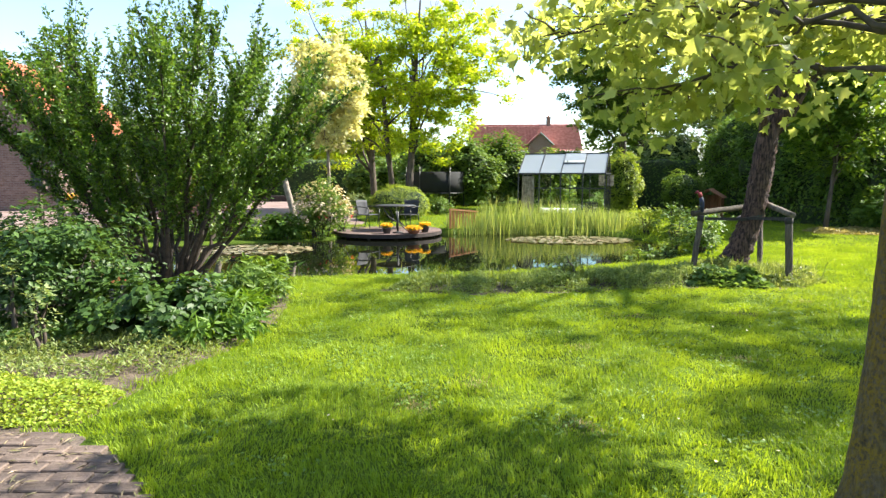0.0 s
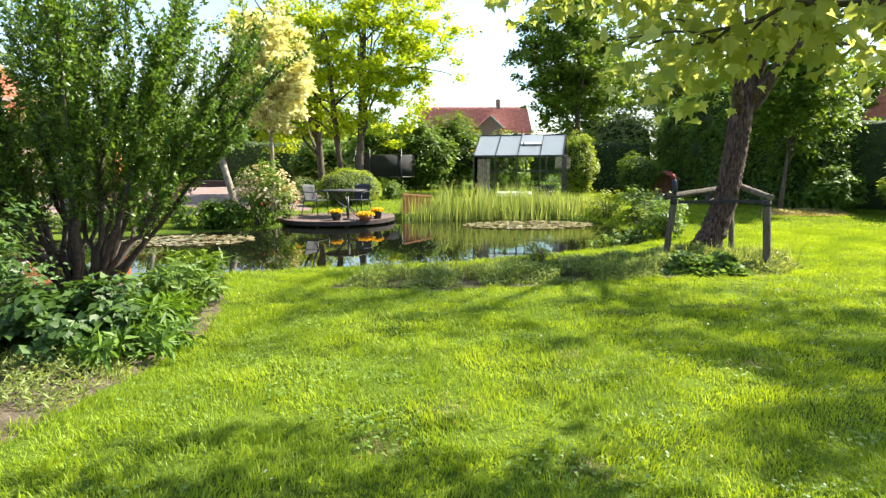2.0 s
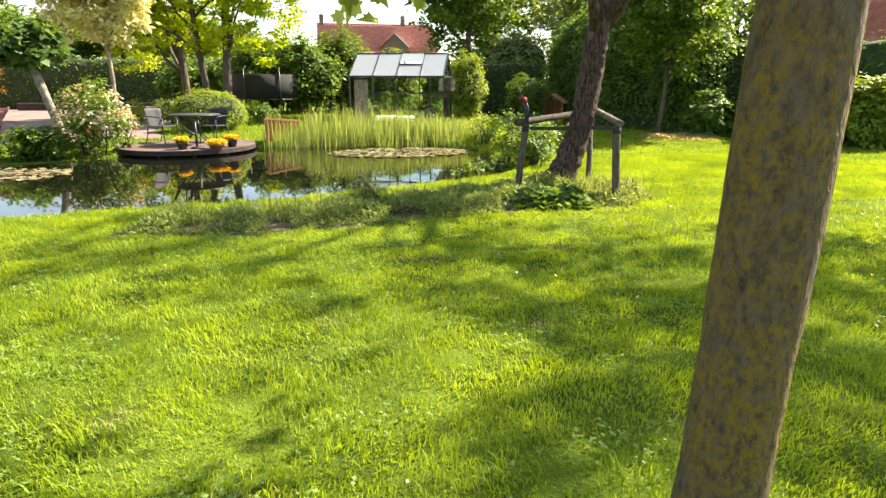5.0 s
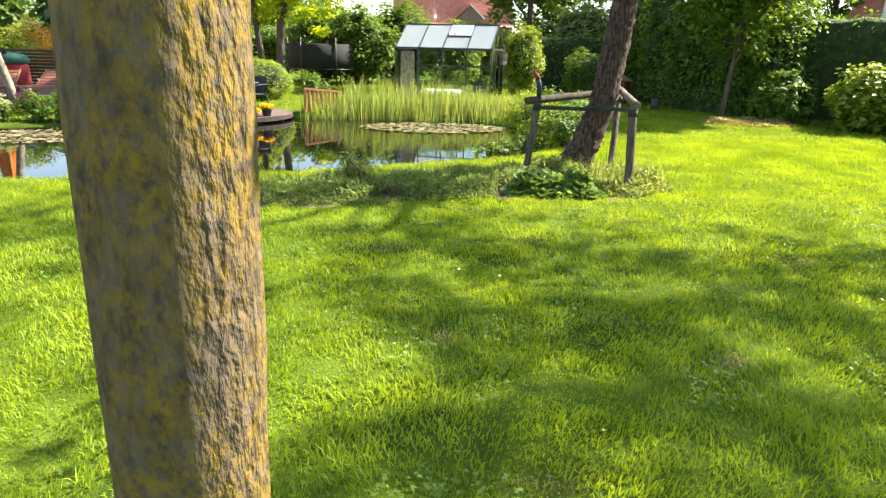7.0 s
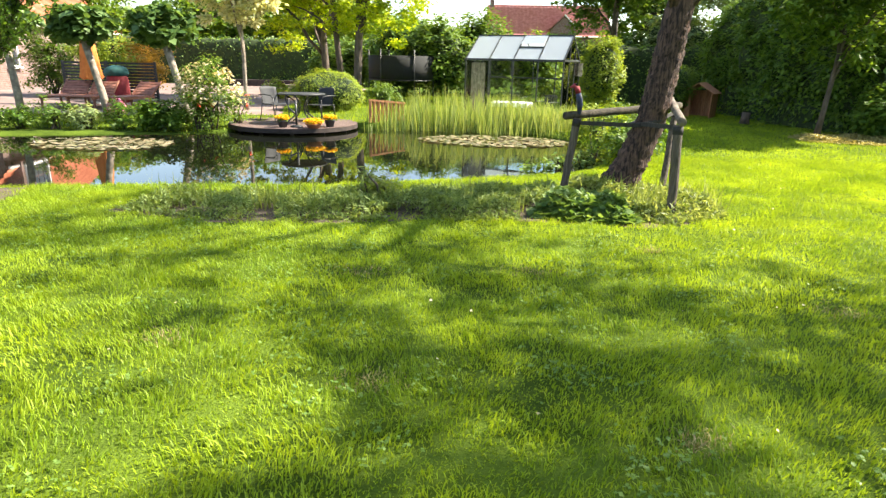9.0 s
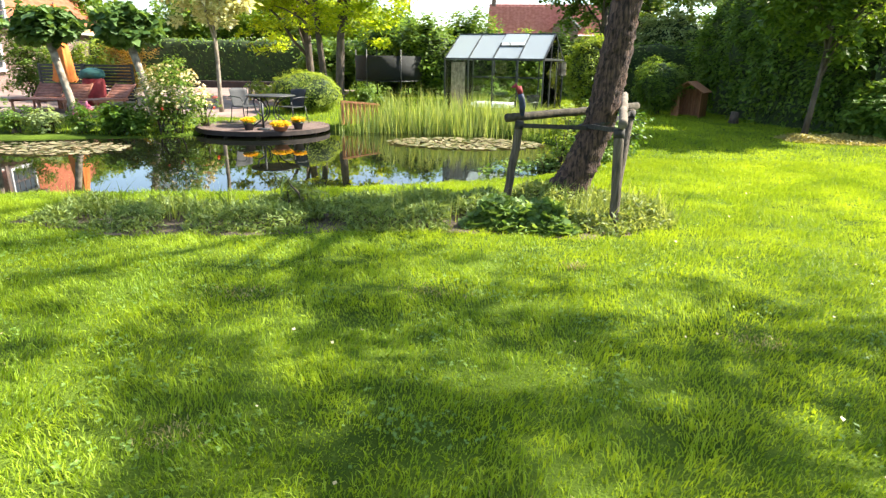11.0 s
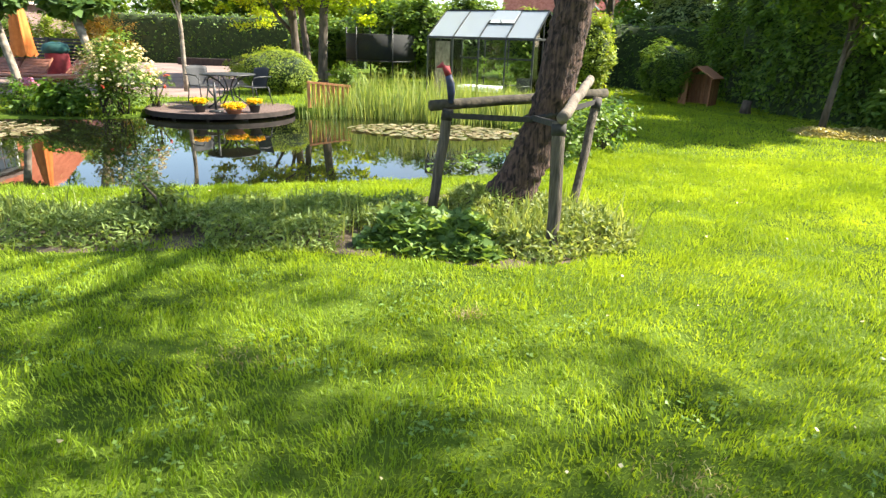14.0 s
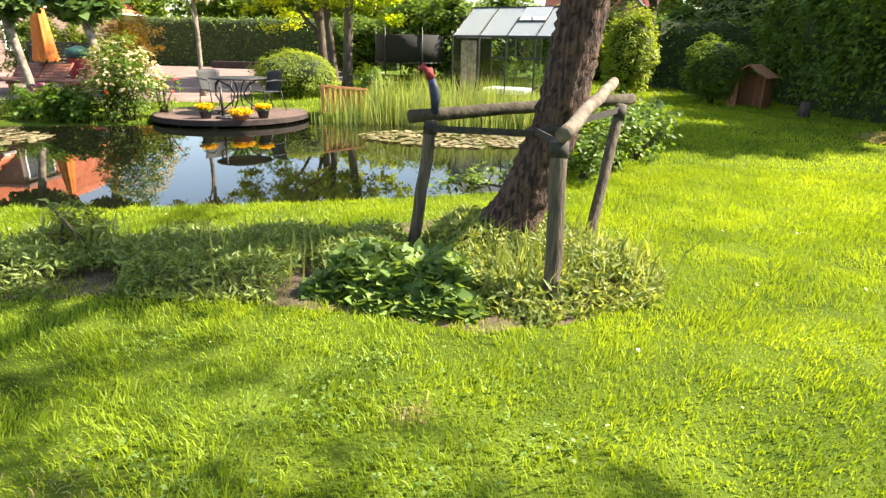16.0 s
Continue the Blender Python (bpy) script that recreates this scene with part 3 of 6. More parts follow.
TERRACE = [(-2.6, 19.5), (-3.4, 22.5), (-2.5, 28), (-3, 36), (-30, 38), (-30, 15.5), (-13, 16.2), (-9.5, 18.4), (-5.5, 18.9)]
sheet("flower_bed_1", BED_MID, M_SOIL, "strip of bare brown soil for low plants", "flower bed")
sheet("flower_bed_2", BED_LEFT, M_SOIL, "brown soil border under dense shrubs", "flower bed")
sheet("path", PATH, M_PATH, "worn brown brick garden path with dry litter", "path", 0.014)
sheet("terrace", TERRACE, M_PAVE, "wide pinkish clay-paved terrace beside the pond", "terrace", 0.02, 0.4)

# ---- near maple with a lichen trunk ----
def near_maple():
    rng = np.random.default_rng(11)
    t = thing("maple_tree", ground_at(1.985, 2.60, -0.05), "maple with yellow lichen on its straight trunk and pale lobed leaves", "tree")
    z = np.linspace(0, 3.6, 40)
    path = np.stack([0.047 * z - 0.012 + 0.006 * np.sin(z * 2.3), 0.004 * z, z], -1)
    r = 0.097 - 0.007 * z + 0.05 * np.exp(-z / 0.12) + 0.003 * np.sin(z * 5.5)
    part("trunk", tubes_mesh("trunk", [tube_arrays(path, r, 28, 0.012, 3)], M_LICHEN), None, t)
    tips, tubes, twigs = [], [], []
    # limbs: foot height on the trunk, end, thickness
    limbs = [(2.05, (-0.8, 1.0, 2.06), 0.022), (2.2, (-1.25, 1.35, 2.5), 0.022), (2.2, (-0.35, 1.6, 2.42), 0.024), (2.2, (0.7, 1.7, 2.6), 0.024), (2.15, (1.2, 1.2, 2.45), 0.024),
             (2.3, (-1.0, 2.0, 2.7), 0.03), (2.35, (0.3, 2.3, 2.75), 0.03), (2.3, (1.6, 1.9, 2.6), 0.03), (2.6, (-1.9, 0.9, 3.3), 0.035), (2.7, (1.3, -1.4, 3.6), 0.04), (2.8, (-1.2, -1.6, 3.7), 0.035),
             (3.0, (1.0, 2.0, 4.0), 0.035), (3.2, (-1.1, 1.4, 4.3), 0.03), (3.3, (2.2, 0.4, 4.2), 0.03), (3.5, (0.1, 0.2, 5.0), 0.05)]
    for i, (h, end, thick) in enumerate(limbs):
        a = np.array([0.047 * h - 0.012, 0, h])
        p = arc(a, end, 0.10, 12, 0.035, 40 + i)
        tubes.append(tube_arrays(p, np.linspace(thick * 0.8, 0.005, 12), 8, 0.05, i))
        for k in range(3, 12):
            for side in (-1, 1):
                if rng.random() < 0.85:
                    dv = p[min(k + 1, 11)] - p[k - 1]
                    sv = np.array([-dv[1], dv[0], 0]) * side
                    sv /= np.linalg.norm(sv) + 1e-6
                    q = p[k] + sv * rng.uniform(0.25, 0.6) + dv * rng.uniform(0.3, 1.1) + np.array([0, 0, rng.uniform(-0.12, 0.12)])
                    tw = arc(p[k], q, 0.02, 5, 0.015, i * 40 + k)
                    twigs.append(tube_arrays(tw, np.linspace(0.008, 0.003, 5), 5, 0, k))
                    tips.append(tw[2:])
        tips.append(p[5:])
    for q in tubes:
        part("limb", tubes_mesh("limb", [q], M_TWIG), None, t)
    tagged(part("twig_network", tubes_mesh("twig_network", twigs, M_TWIG), None, t), kind="stuff")
    tp = np.vstack(tips)
    pts = np.repeat(tp, 8, axis=0) + rng.normal(0, 0.085, (len(tp) * 8, 3)) - np.array([0, 0, 0.03])
    part("crown", leaf_mesh("crown", pts, 0.076, L_MAPLE, LOBED, LOBED_F, 0.15, None, 0.75, seed=5), None, t)


near_maple()

# ---- leaning tree held by three stakes ----
leaning = grow_tree("leaning_tree", ground_at(4.98, 10.05, -0.05), "leaning old tree with dark furrowed bark held by stakes", [(-0.25, -0.06, -0.02), (-0.11, -0.03, 0.13), (0.05, 0.0, 0.43), (0.17, 0.02, 0.73), (0.28, 0.03, 1.03), (0.335, 0.04, 1.33), (0.375, 0.05, 1.63), (0.42, 0.06, 1.93), (0.45, 0.07, 2.25), (0.56, 0.1, 2.8), (0.85, 0.1, 3.6), (1.5, 0.0, 4.6)],
                    [0.34, 0.245, 0.195, 0.182, 0.175, 0.172, 0.17, 0.166, 0.162, 0.15, 0.11, 0.07], M_BARK_OLD, (2.0, -0.4, 5.7), (3.2, 2.9, 1.9), L_MID, 0.15, 95, 26, 0.42, 21, limbs=14, sides=34, start=0.72, rough=0.06, low=3.7, fine=90)
low = arc((0.75, 0.1, 3.35), (0.5, -3.35, 2.55), 0.25, 14, 0.03, 5)
part("low_branch", tubes_mesh("low_branch", [tube_arrays(low, np.linspace(0.04, 0.006, 14), 7)], M_BARK_OLD), None, leaning)
lr = np.random.default_rng(9)
part("branch_leaves", leaf_mesh("branch_leaves", np.repeat(low[9:], 22, axis=0) + lr.normal(0, 0.17, (110, 3)) - np.array([0, 0, 0.08]), 0.13, L_LIGHT, OVAL, OVAL_F, 0.2, None, 0.8, seed=9, wide=1.4), None, leaning)


def log_arrays(a, b, r, seed, r2=None, sides=12):
    return tube_arrays(arc(a, b, 0.0, 9, 0.004, seed), np.linspace(r, r2 or r, 9), sides, 0.02, seed)


def stake(place, top, r, label):
    t = thing("tree_stake", place, label, "stake", "stakes round the leaning tree")
    part("post", tubes_mesh("post", [log_arrays((0, 0, -0.08), top, r, int(place[0] * 10))], M_STAKE), None, t)
    c = np.asarray(top)
    part("strap", tubes_mesh("strap", [tube_arrays([c * 0.9, c * 0.985], [r * 1.12, r * 1.12], 12)], M_STRAP), None, t, "black rubber strap round the post")
    return t


stake(ground_at(5.305, 8.95), (-0.03, 0.09, 1.04), 0.052, "weathered grey-brown round wooden stake standing in the bed")
stake(ground_at(4.19, 9.88), (0.14, 0.06, 1.02), 0.048, "weathered grey-brown round wooden stake leaning outward")
stake(ground_at(5.58, 10.35), (0.24, 0.52, 1.12), 0.045, "weathered grey-brown round wooden stake leaning outward")


def rail(a, b, r, material, label):
    t = thing("support_rail", a, label, "rail", "rails of the tree support")
    d = np.asarray(b) - np.asarray(a)
    part("log", tubes_mesh("log", [log_arrays((0, 0, 0), d, r, int(a[0] * 7))], material), None, t)
    return t


rail((4.17, 9.89, 0.88), (5.93, 11.10, 0.965), 0.050, M_MOSSLOG, "mossy round log fixed across two stakes behind the trunk")
rail((5.29, 8.97, 0.915), (5.755, 11.12, 1.10), 0.046, M_LOG, "pale peeled round log tied on top of two stakes")
tie = thing("tree_tie", (4.36, 9.86, 0.80), "dark rubber band tied round the trunk and stakes", "strap")
bm = bmesh.new()
beam(bm, (0, 0, 0), (0.75, 0.1, -0.02), 0.012, 0.05)
beam(bm, (0.75, 0.1, 0.0), (0.93, -0.84, 0.05), 0.012, 0.05)
beam(bm, (1.05, 0.3, 0.05), (1.52, 1.12, 0.10), 0.012, 0.05)
part("band", bm, M_STRAP, tie)
ringp = [np.array([0.87 + 0.185 * math.cos(a), 0.24 + 0.185 * math.sin(a), 0.02 + 0.05 * math.cos(a)]) for a in np.linspace(0, 2 * math.pi, 18)]
part("loop", tubes_mesh("loop", [tube_arrays(ringp, [0.028] * 18, 6)], M_STRAP), None, tie)

# painted bird on the left stake
bird = thing("garden_bird_ornament", (4.33, 9.97, 0.90), "painted wooden bird ornament, red, blue and black, on a stake", "ornament")
bp = np.array([(0.02, 0, 0), (0.02, 0, 0.10), (0.01, 0, 0.18), (-0.01, 0, 0.25), (-0.035, 0, 0.32), (-0.06, 0, 0.345), (-0.12, 0, 0.315)])
part("body", tubes_mesh("body", [tube_arrays(bp[:4], [0.026, 0.036, 0.038, 0.03], 12)], M_BLUE), None, bird, "dark blue body")
part("head", tubes_mesh("head", [tube_arrays(bp[3:], [0.032, 0.034, 0.03, 0.005], 12)], M_RED), None, bird, "red head and beak")


# ---- plant cover ----
def cover(name, label, poly, density, height, leaf, leaf_size, seed, shape=OVAL, up=0.4, wide=1.0, lump=0.5, kind="stuff", category="ground cover", tilt=0.0):
    """Low plants over an outline, rising in lumps."""
    rng = np.random.default_rng(seed)
    poly = np.array(poly, float)
    lo, hi = poly.min(0), poly.max(0)
    n = int(density * (hi - lo).prod())
    p = lo + rng.random((n, 2)) * (hi - lo)
    d = poly_distance(p[:, 0], p[:, 1], poly)
    lum = np.array([noise.noise(Vector((x * 1.7, y * 1.7, seed))) for x, y in p])
    keep = (d < 0) & (lum > -lump)
    p, lum, d = p[keep], lum[keep], d[keep]
    h = height * (0.55 + 0.9 * np.clip(lum + 0.3, 0, 1)) * smooth(0, -0.25, d)
    z = land(p[:, 0], p[:, 1]) + 0.02 + h * np.sqrt(rng.random(len(p)))
    me = leaf_mesh(name, np.column_stack([p, z]), leaf_size, leaf, shape, OVAL_F, up, None, -0.2, seed=seed, wide=wide)
    return tagged(new(name, me), label, category, kind=kind)


def blades(name, label, pts, heights, width, material, lean, seed, kind="stuff", category="grass", simple=False, flow=0.0):
    """Upright tapered blades, bent over at the tip: two joints each."""
    rng = np.random.default_rng(seed)
    n = len(pts)
    a = rng.random(n) * 2 * np.pi
    sx, sy = np.cos(a), np.sin(a)
    b = rng.random(n) * 2 * np.pi
    k = lean * rng.random(n)
    if flow:
        # mown grass lies over in patches that share a direction
        x, y = np.asarray(pts)[:, 0], np.asarray(pts)[:, 1]
        turn = 2.2 * np.sin(1.9 * x + 1.3 * np.sin(1.1 * y + 0.6)) + 2.0 * np.sin(2.3 * y + 1.7 * np.sin(1.4 * x)) + 1.2 * np.sin(4.7 * x - 3.9 * y)
        b = turn + rng.normal(0, 1.25, n)
        k = lean * (flow + (1 - flow) * rng.random(n))
    lx, ly = np.cos(b) * k, np.sin(b) * k
    h = np.asarray(heights)
    w = width * rng.uniform(0.7, 1.3, n) / 2
    joints = ((0, 1, 0), (0, -1, 0), (1, 0, 0.8)) if simple else ((0, 1, 0), (0, -1, 0), (0.6, 0.75, 0.35), (0.6, -0.75, 0.35), (1, 0, 1))
    v = np.empty((n, len(joints), 3))
    p = np.asarray(pts)
    for j, (hh, ww, ll) in enumerate(joints):
        v[:, j, 0] = p[:, 0] + sx * w * ww + lx * h * ll
        v[:, j, 1] = p[:, 1] + sy * w * ww + ly * h * ll
        v[:, j, 2] = p[:, 2] + h * hh * (1 - 0.3 * ll * k)
    o = (np.arange(n) * len(joints))[:, None]
    f = o + [[0, 1, 2]] if simple else np.concatenate([o + [[0, 1, 2]], o + [[1, 3, 2]], o + [[2, 3, 4]]])
    return tagged(new(name, raw_mesh(name, v.reshape(-1, 3), f, material)), label, category, kind=kind)


cover("low_planting", "grey-green low herbs in a soil strip", [(-0.85, 8.45), (0.4, 8.1), (2.0, 8.36), (3.8, 8.62), (4.3, 9.4), (4.2, 10.2), (2.5, 9.7), (0.5, 9.25), (-0.6, 9.0)], 4200, 0.20, L_HERB, 0.062, 31, LONG, 0.1, lump=0.16)
cover("ivy_patch", "glossy green ground ivy at the foot of the tree", [(3.7, 8.75), (4.3, 8.6), (4.85, 8.6), (4.95, 9.0), (4.6, 9.6), (4.0, 9.5)], 4600, 0.28, L_IVY, 0.085, 32, wide=1.5)
cover("weed_patch", "tall pale weeds round the stakes", [(4.6, 8.85), (5.2, 8.6), (5.95, 9.1), (6.15, 9.7), (5.8, 10.4), (5.0, 10.9), (4.3, 10.8), (4.2, 10.0)], 3400, 0.22, L_WEED, 0.075, 33, LONG, 0.1)

wr = np.random.default_rng(37)
wp = np.vstack([np.column_stack([wr.normal(x, sx, n), wr.normal(y, sy, n)]) for x, y, sx, sy, n in ((5.15, 9.25, 0.14, 0.12, 150), (5.75, 9.6, 0.16, 0.25, 170), (4.85, 9.75, 0.2, 0.14, 90), (2.0, 9.05, 0.16, 0.12, 110), (0.9, 8.8, 0.35, 0.12, 120), (3.1, 9.2, 0.4, 0.18, 140), (-0.2, 8.75, 0.2, 0.1, 60))])
blades("tall_weed_stalks", "thin upright weed stalks standing in the bed", np.column_stack([wp, land(wp[:, 0], wp[:, 1])]), wr.uniform(0.14, 0.46, len(wp)), 0.014, L_WEED, 0.55, 38, category="weeds")
bush("tall_weed", ground_at(1.95, 9.0), "upright feathery weed standing in the soil strip", (0.22, 0.18, 0.28), L_WEED, 0.09, 26, 16, 0.1, 36, stems=9, category="plant", shape=LONG, up=0.0)

# ---- left border ----
def big_shrub():
    """Vase of many stems; each carries long straight shoots that follow its own rise, with small leaves set close along them."""
    rng = np.random.default_rng(51)
    t = thing("large_shrub", ground_at(-4.15, 8.9, -0.05), "tall vase-shaped dark green shrub with many thin upright stems", "shrub")
    tubes, twigs, pts = [], [], []
    stems = 30
    for i in range(stems):
        a = 2 * math.pi * (i * 0.382) + rng.normal(0, 0.15)
        sp = ((i + 0.5) / stems) ** 0.42
        end = np.array([math.cos(a) * 2.5 * sp, math.sin(a) * 1.8 * sp, rng.uniform(3.35, 4.1) - 1.3 * sp ** 2.2])
        foot = np.array([math.cos(a) * 0.34 * rng.uniform(0.4, 1), math.sin(a) * 0.26 * rng.uniform(0.4, 1), 0])
        p = arc(foot, end, -0.10 * sp, 16, 0.03, 60 + i)
        tubes.append(tube_arrays(p, np.linspace(0.040, 0.006, 16), 7, 0.06, i))
        rise = (p[-1] - p[-5]) / np.linalg.norm(p[-1] - p[-5])
        for k in range(5, 16):
            for _ in range(3 if k < 8 else 5):
                d = rise + rng.normal(size=3) * np.array([0.42, 0.42, 0.16]) + np.array([0, 0, 0.25])
                d /= np.linalg.norm(d)
                q = p[k] + d * rng.uniform(0.3, 0.85)
                tw = arc(p[k], q, 0.03, 5, 0.012, i * 99 + k)
                twigs.append(tube_arrays(tw, np.linspace(0.007, 0.0025, 5), 3, 0, k))
                for s in np.linspace(0.08, 1, 15):
                    pts.append(tw[0] * (1 - s) + tw[-1] * s + rng.normal(0, 0.026 * (1.25 - 0.6 * s), (4, 3)))
    for q in tubes:
        part("stem", tubes_mesh("stem", [q], M_TWIG), None, t)
    tagged(part("twig_network", tubes_mesh("twig_network", twigs, M_TWIG), None, t), kind="stuff")
    part("foliage", leaf_mesh("foliage", np.vstack(pts), 0.060, L_VASE, OVAL, OVAL_F, 0.15, None, -0.55, seed=8), None, t)


big_shrub()
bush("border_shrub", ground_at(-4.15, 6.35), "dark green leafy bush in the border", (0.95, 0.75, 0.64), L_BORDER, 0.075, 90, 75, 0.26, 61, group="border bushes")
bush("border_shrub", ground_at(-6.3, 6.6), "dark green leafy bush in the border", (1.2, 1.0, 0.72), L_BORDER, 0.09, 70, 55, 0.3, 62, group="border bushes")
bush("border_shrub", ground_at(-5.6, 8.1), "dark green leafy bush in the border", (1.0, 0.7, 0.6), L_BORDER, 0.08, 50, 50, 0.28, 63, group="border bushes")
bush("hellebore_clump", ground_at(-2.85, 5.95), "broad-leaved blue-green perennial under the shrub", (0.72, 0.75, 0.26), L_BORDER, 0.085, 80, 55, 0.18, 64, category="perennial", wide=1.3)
bush("iris_clump", ground_at(-2.2, 6.0), "fresh green strap-leaved perennial at the bed's edge", (0.38, 0.8, 0.19), L_SHRUB, 0.13, 60, 45, 0.15, 65, category="perennial", shape=LONG, up=0.0)
bush("iris_clump", ground_at(-2.45, 7.6), "green strap-leaved perennial under the shrub", (0.42, 0.8, 0.27), L_MID, 0.14, 50, 42, 0.18, 66, category="perennial", shape=LONG, up=0.0)
cover("yellow_ground_cover", "bright yellow-green creeping plant beside the path", [(-2.85, 3.5), (-2.3, 3.55), (-2.28, 4.1), (-2.7, 4.4), (-3.6, 4.4), (-4.2, 3.6)], 7500, 0.13, L_YELLOW, 0.026, 67, wide=1.5)
cover("border_weeds", "low weeds and grass on bare border soil", [(-2.3, 4.2), (-2.05, 5.3), (-2.4, 6.0), (-5, 6.2), (-9, 6), (-9, 4.2), (-4, 4.4)], 2600, 0.10, L_WEED, 0.05, 68, LONG, 0.1, lump=0.3)
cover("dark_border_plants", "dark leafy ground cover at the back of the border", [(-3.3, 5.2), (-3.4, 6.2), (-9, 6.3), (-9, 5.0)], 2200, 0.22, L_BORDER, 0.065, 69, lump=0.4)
for i, (x, y, h) in enumerate(((-4.15, 5.6, 0.45), (-5.2, 5.3, 0.5), (-3.6, 5.2, 0.4))):
    bush("foxglove", ground_at(x, y), "upright flower stalk with small pale leaves", (0.1, 0.1, h), L_GREY, 0.06, 14, 10, 0.06, 70 + i, stems=3, category="flower", group="flower stalks")

# ---- far pond edge: reeds, lilies, rim ----
rng = np.random.default_rng(81)
rx = 0.1 + 6.0 * rng.random(3800) ** 0.75
ry = 18.5 + rng.normal(0, 0.42, 3800) - 0.12 * np.maximum(0, rx - 4.2) ** 2
rd = poly_distance(rx, ry, POND)
rn = np.array([noise.noise(Vector((a * 1.9, b * 1.9, 3.0))) for a, b in zip(rx, ry)])
ok = (rd > -0.7) & (rn > rng.uniform(-0.55, 0.15, 3800))
rz = np.where(rd < 0, WATER_Z - 0.05, land(rx, ry))
blades("reeds", "tall pale-green reeds along the far pond edge", np.column_stack([rx, ry, rz])[ok], rng.uniform(0.4, 1.25, 3800)[ok] * np.interp(rx[ok], [0, 1.1, 1.5, 3.5, 6.2], [0.45, 0.55, 0.9, 0.85, 0.45]), 0.017, L_REED, 0.38, 82, category="reeds")
px = rng.uniform(4.2, 6.5, 900)
blades("reeds", "short yellowish bank grass beside the greenhouse", np.column_stack([px, 18.9 + rng.normal(0, 0.35, 900), land(px, np.full(900, 18.9))]), rng.uniform(0.3, 0.6, 900), 0.02, L_REED, 0.5, 83, category="reeds")


def lily_patch(cx, cy, rx_, ry_, n, seed):
    rng = np.random.default_rng(seed)
    t = thing("water_lilies", (cx, cy, WATER_Z), "patch of floating yellow-green and brown lily pads", "water lilies")
    pad = np.array([[0, 0, 0]] + [[0.5 * math.cos(a), 0.5 * math.sin(a), 0] for a in np.linspace(0.25, 2 * math.pi - 0.25, 9)])
    pf = np.array([[0, i, i + 1] for i in range(1, 9)])
    single = raw_mesh("lily_pad", pad, pf, L_LILY_ONE)
    pads = []
    for i in range(n):
        a, r = rng.random() * 2 * math.pi, math.sqrt(rng.random())
        x, y = r * math.cos(a) * rx_, r * math.sin(a) * ry_
        s = rng.uniform(0.06, 0.145)
        tilt = Euler((rng.normal(0, 0.09), rng.normal(0, 0.09), rng.random() * 6.28)).to_matrix()
        z = 0.012 + 0.02 * rng.random()
        if i < 150:
            part("lily_pad", single, None, t).matrix_basis = Matrix.Translation((x, y, z)) @ tilt.to_4x4() @ Matrix.Scale(s, 4)
        else:
            pads.append((pad * s) @ np.array(tilt).T + np.array([x, y, z]))
    f = np.vstack([pf + i * len(pad) for i in range(len(pads))])
    tagged(part("joined_lily_pad", raw_mesh("joined_lily_pad", np.vstack(pads), f, L_LILY), None, t), kind="stuff")


lily_patch(-4.55, 14.1, 1.45, 0.9, 560, 91)
lily_patch(3.5, 16.3, 1.75, 0.95, 720, 92)

# plants on the right bank
for i, (x, y, r, h, m) in enumerate(((5.7, 13.1, 0.45, 0.36, L_MID), (6.15, 13.9, 0.55, 0.46, L_MID), (6.6, 14.9, 0.6, 0.5, L_SHRUB), (6.3, 16.0, 0.6, 0.5, L_MID), (5.95, 17.3, 0.6, 0.42, L_LIGHT), (6.9, 16.2, 0.5, 0.4, L_GREY))):
    bush("bank_plant", ground_at(x, y), "loose green leafy plant on the pond bank", (r, r, h), m, 0.085, 34, 26, 0.2, 100 + i, category="plant", group="bank plants", wide=1.2)
bush("bank_plant", ground_at(4.3, 12.75), "loose green leafy plant on the pond bank", (0.4, 0.3, 0.36), L_MID, 0.085, 26, 22, 0.16, 108, category="plant", group="bank plants", wide=1.2)
bush("bank_plant", ground_at(5.05, 13.15), "loose green leafy plant on the pond bank", (0.45, 0.35, 0.4), L_IVY, 0.085, 30, 22, 0.17, 109, category="plant", group="bank plants", wide=1.2)
bush("bank_sprig", ground_at(5.3, 13.4), "thin young shrub with sparse leaves on the pond bank", (0.35, 0.35, 0.75), L_LIGHT, 0.08, 26, 9, 0.12, 110, category="plant")

# ---- round deck ----
DX, DY, DZ, DR = -1.68, 17.88, -0.10, 1.62
deck = thing("pond_deck", (DX, DY, DZ), "round low brown wooden deck at the pond's edge", "deck", kind="structure")
bw = 0.145
for i in range(-14, 14):
    y0, y1 = i * bw + 0.004, (i + 1) * bw - 0.004
    ym = max(abs(y0), abs(y1))
    if ym >= DR - 0.02:
        continue
    xa, xb = math.sqrt(DR ** 2 - y0 ** 2), math.sqrt(DR ** 2 - y1 ** 2)
    bm = bmesh.new()
    low = [bm.verts.new((x, y, -0.03)) for x, y in ((-xa, y0), (xa, y0), (xb, y1), (-xb, y1))]
    high = [bm.verts.new((x, y, 0.0)) for x, y in ((-xa, y0), (xa, y0), (xb, y1), (-xb, y1))]
    bm.faces.new(high)
    bm.faces.new(low[::-1])
    for k in range(4):
        bm.faces.new((low[k], low[(k + 1) % 4], high[(k + 1) % 4], high[k]))
    part("deck_board", bm, M_DECK, deck)
bm = bmesh.new()
nseg = 48
ring = [[bm.verts.new((r * math.cos(2 * math.pi * k / nseg), r * math.sin(2 * math.pi * k / nseg), z)) for k in range(nseg)] for r, z in ((DR + 0.02, -0.012), (DR + 0.02, -0.11), (DR - 0.02, -0.11), (DR - 0.02, -0.035))]
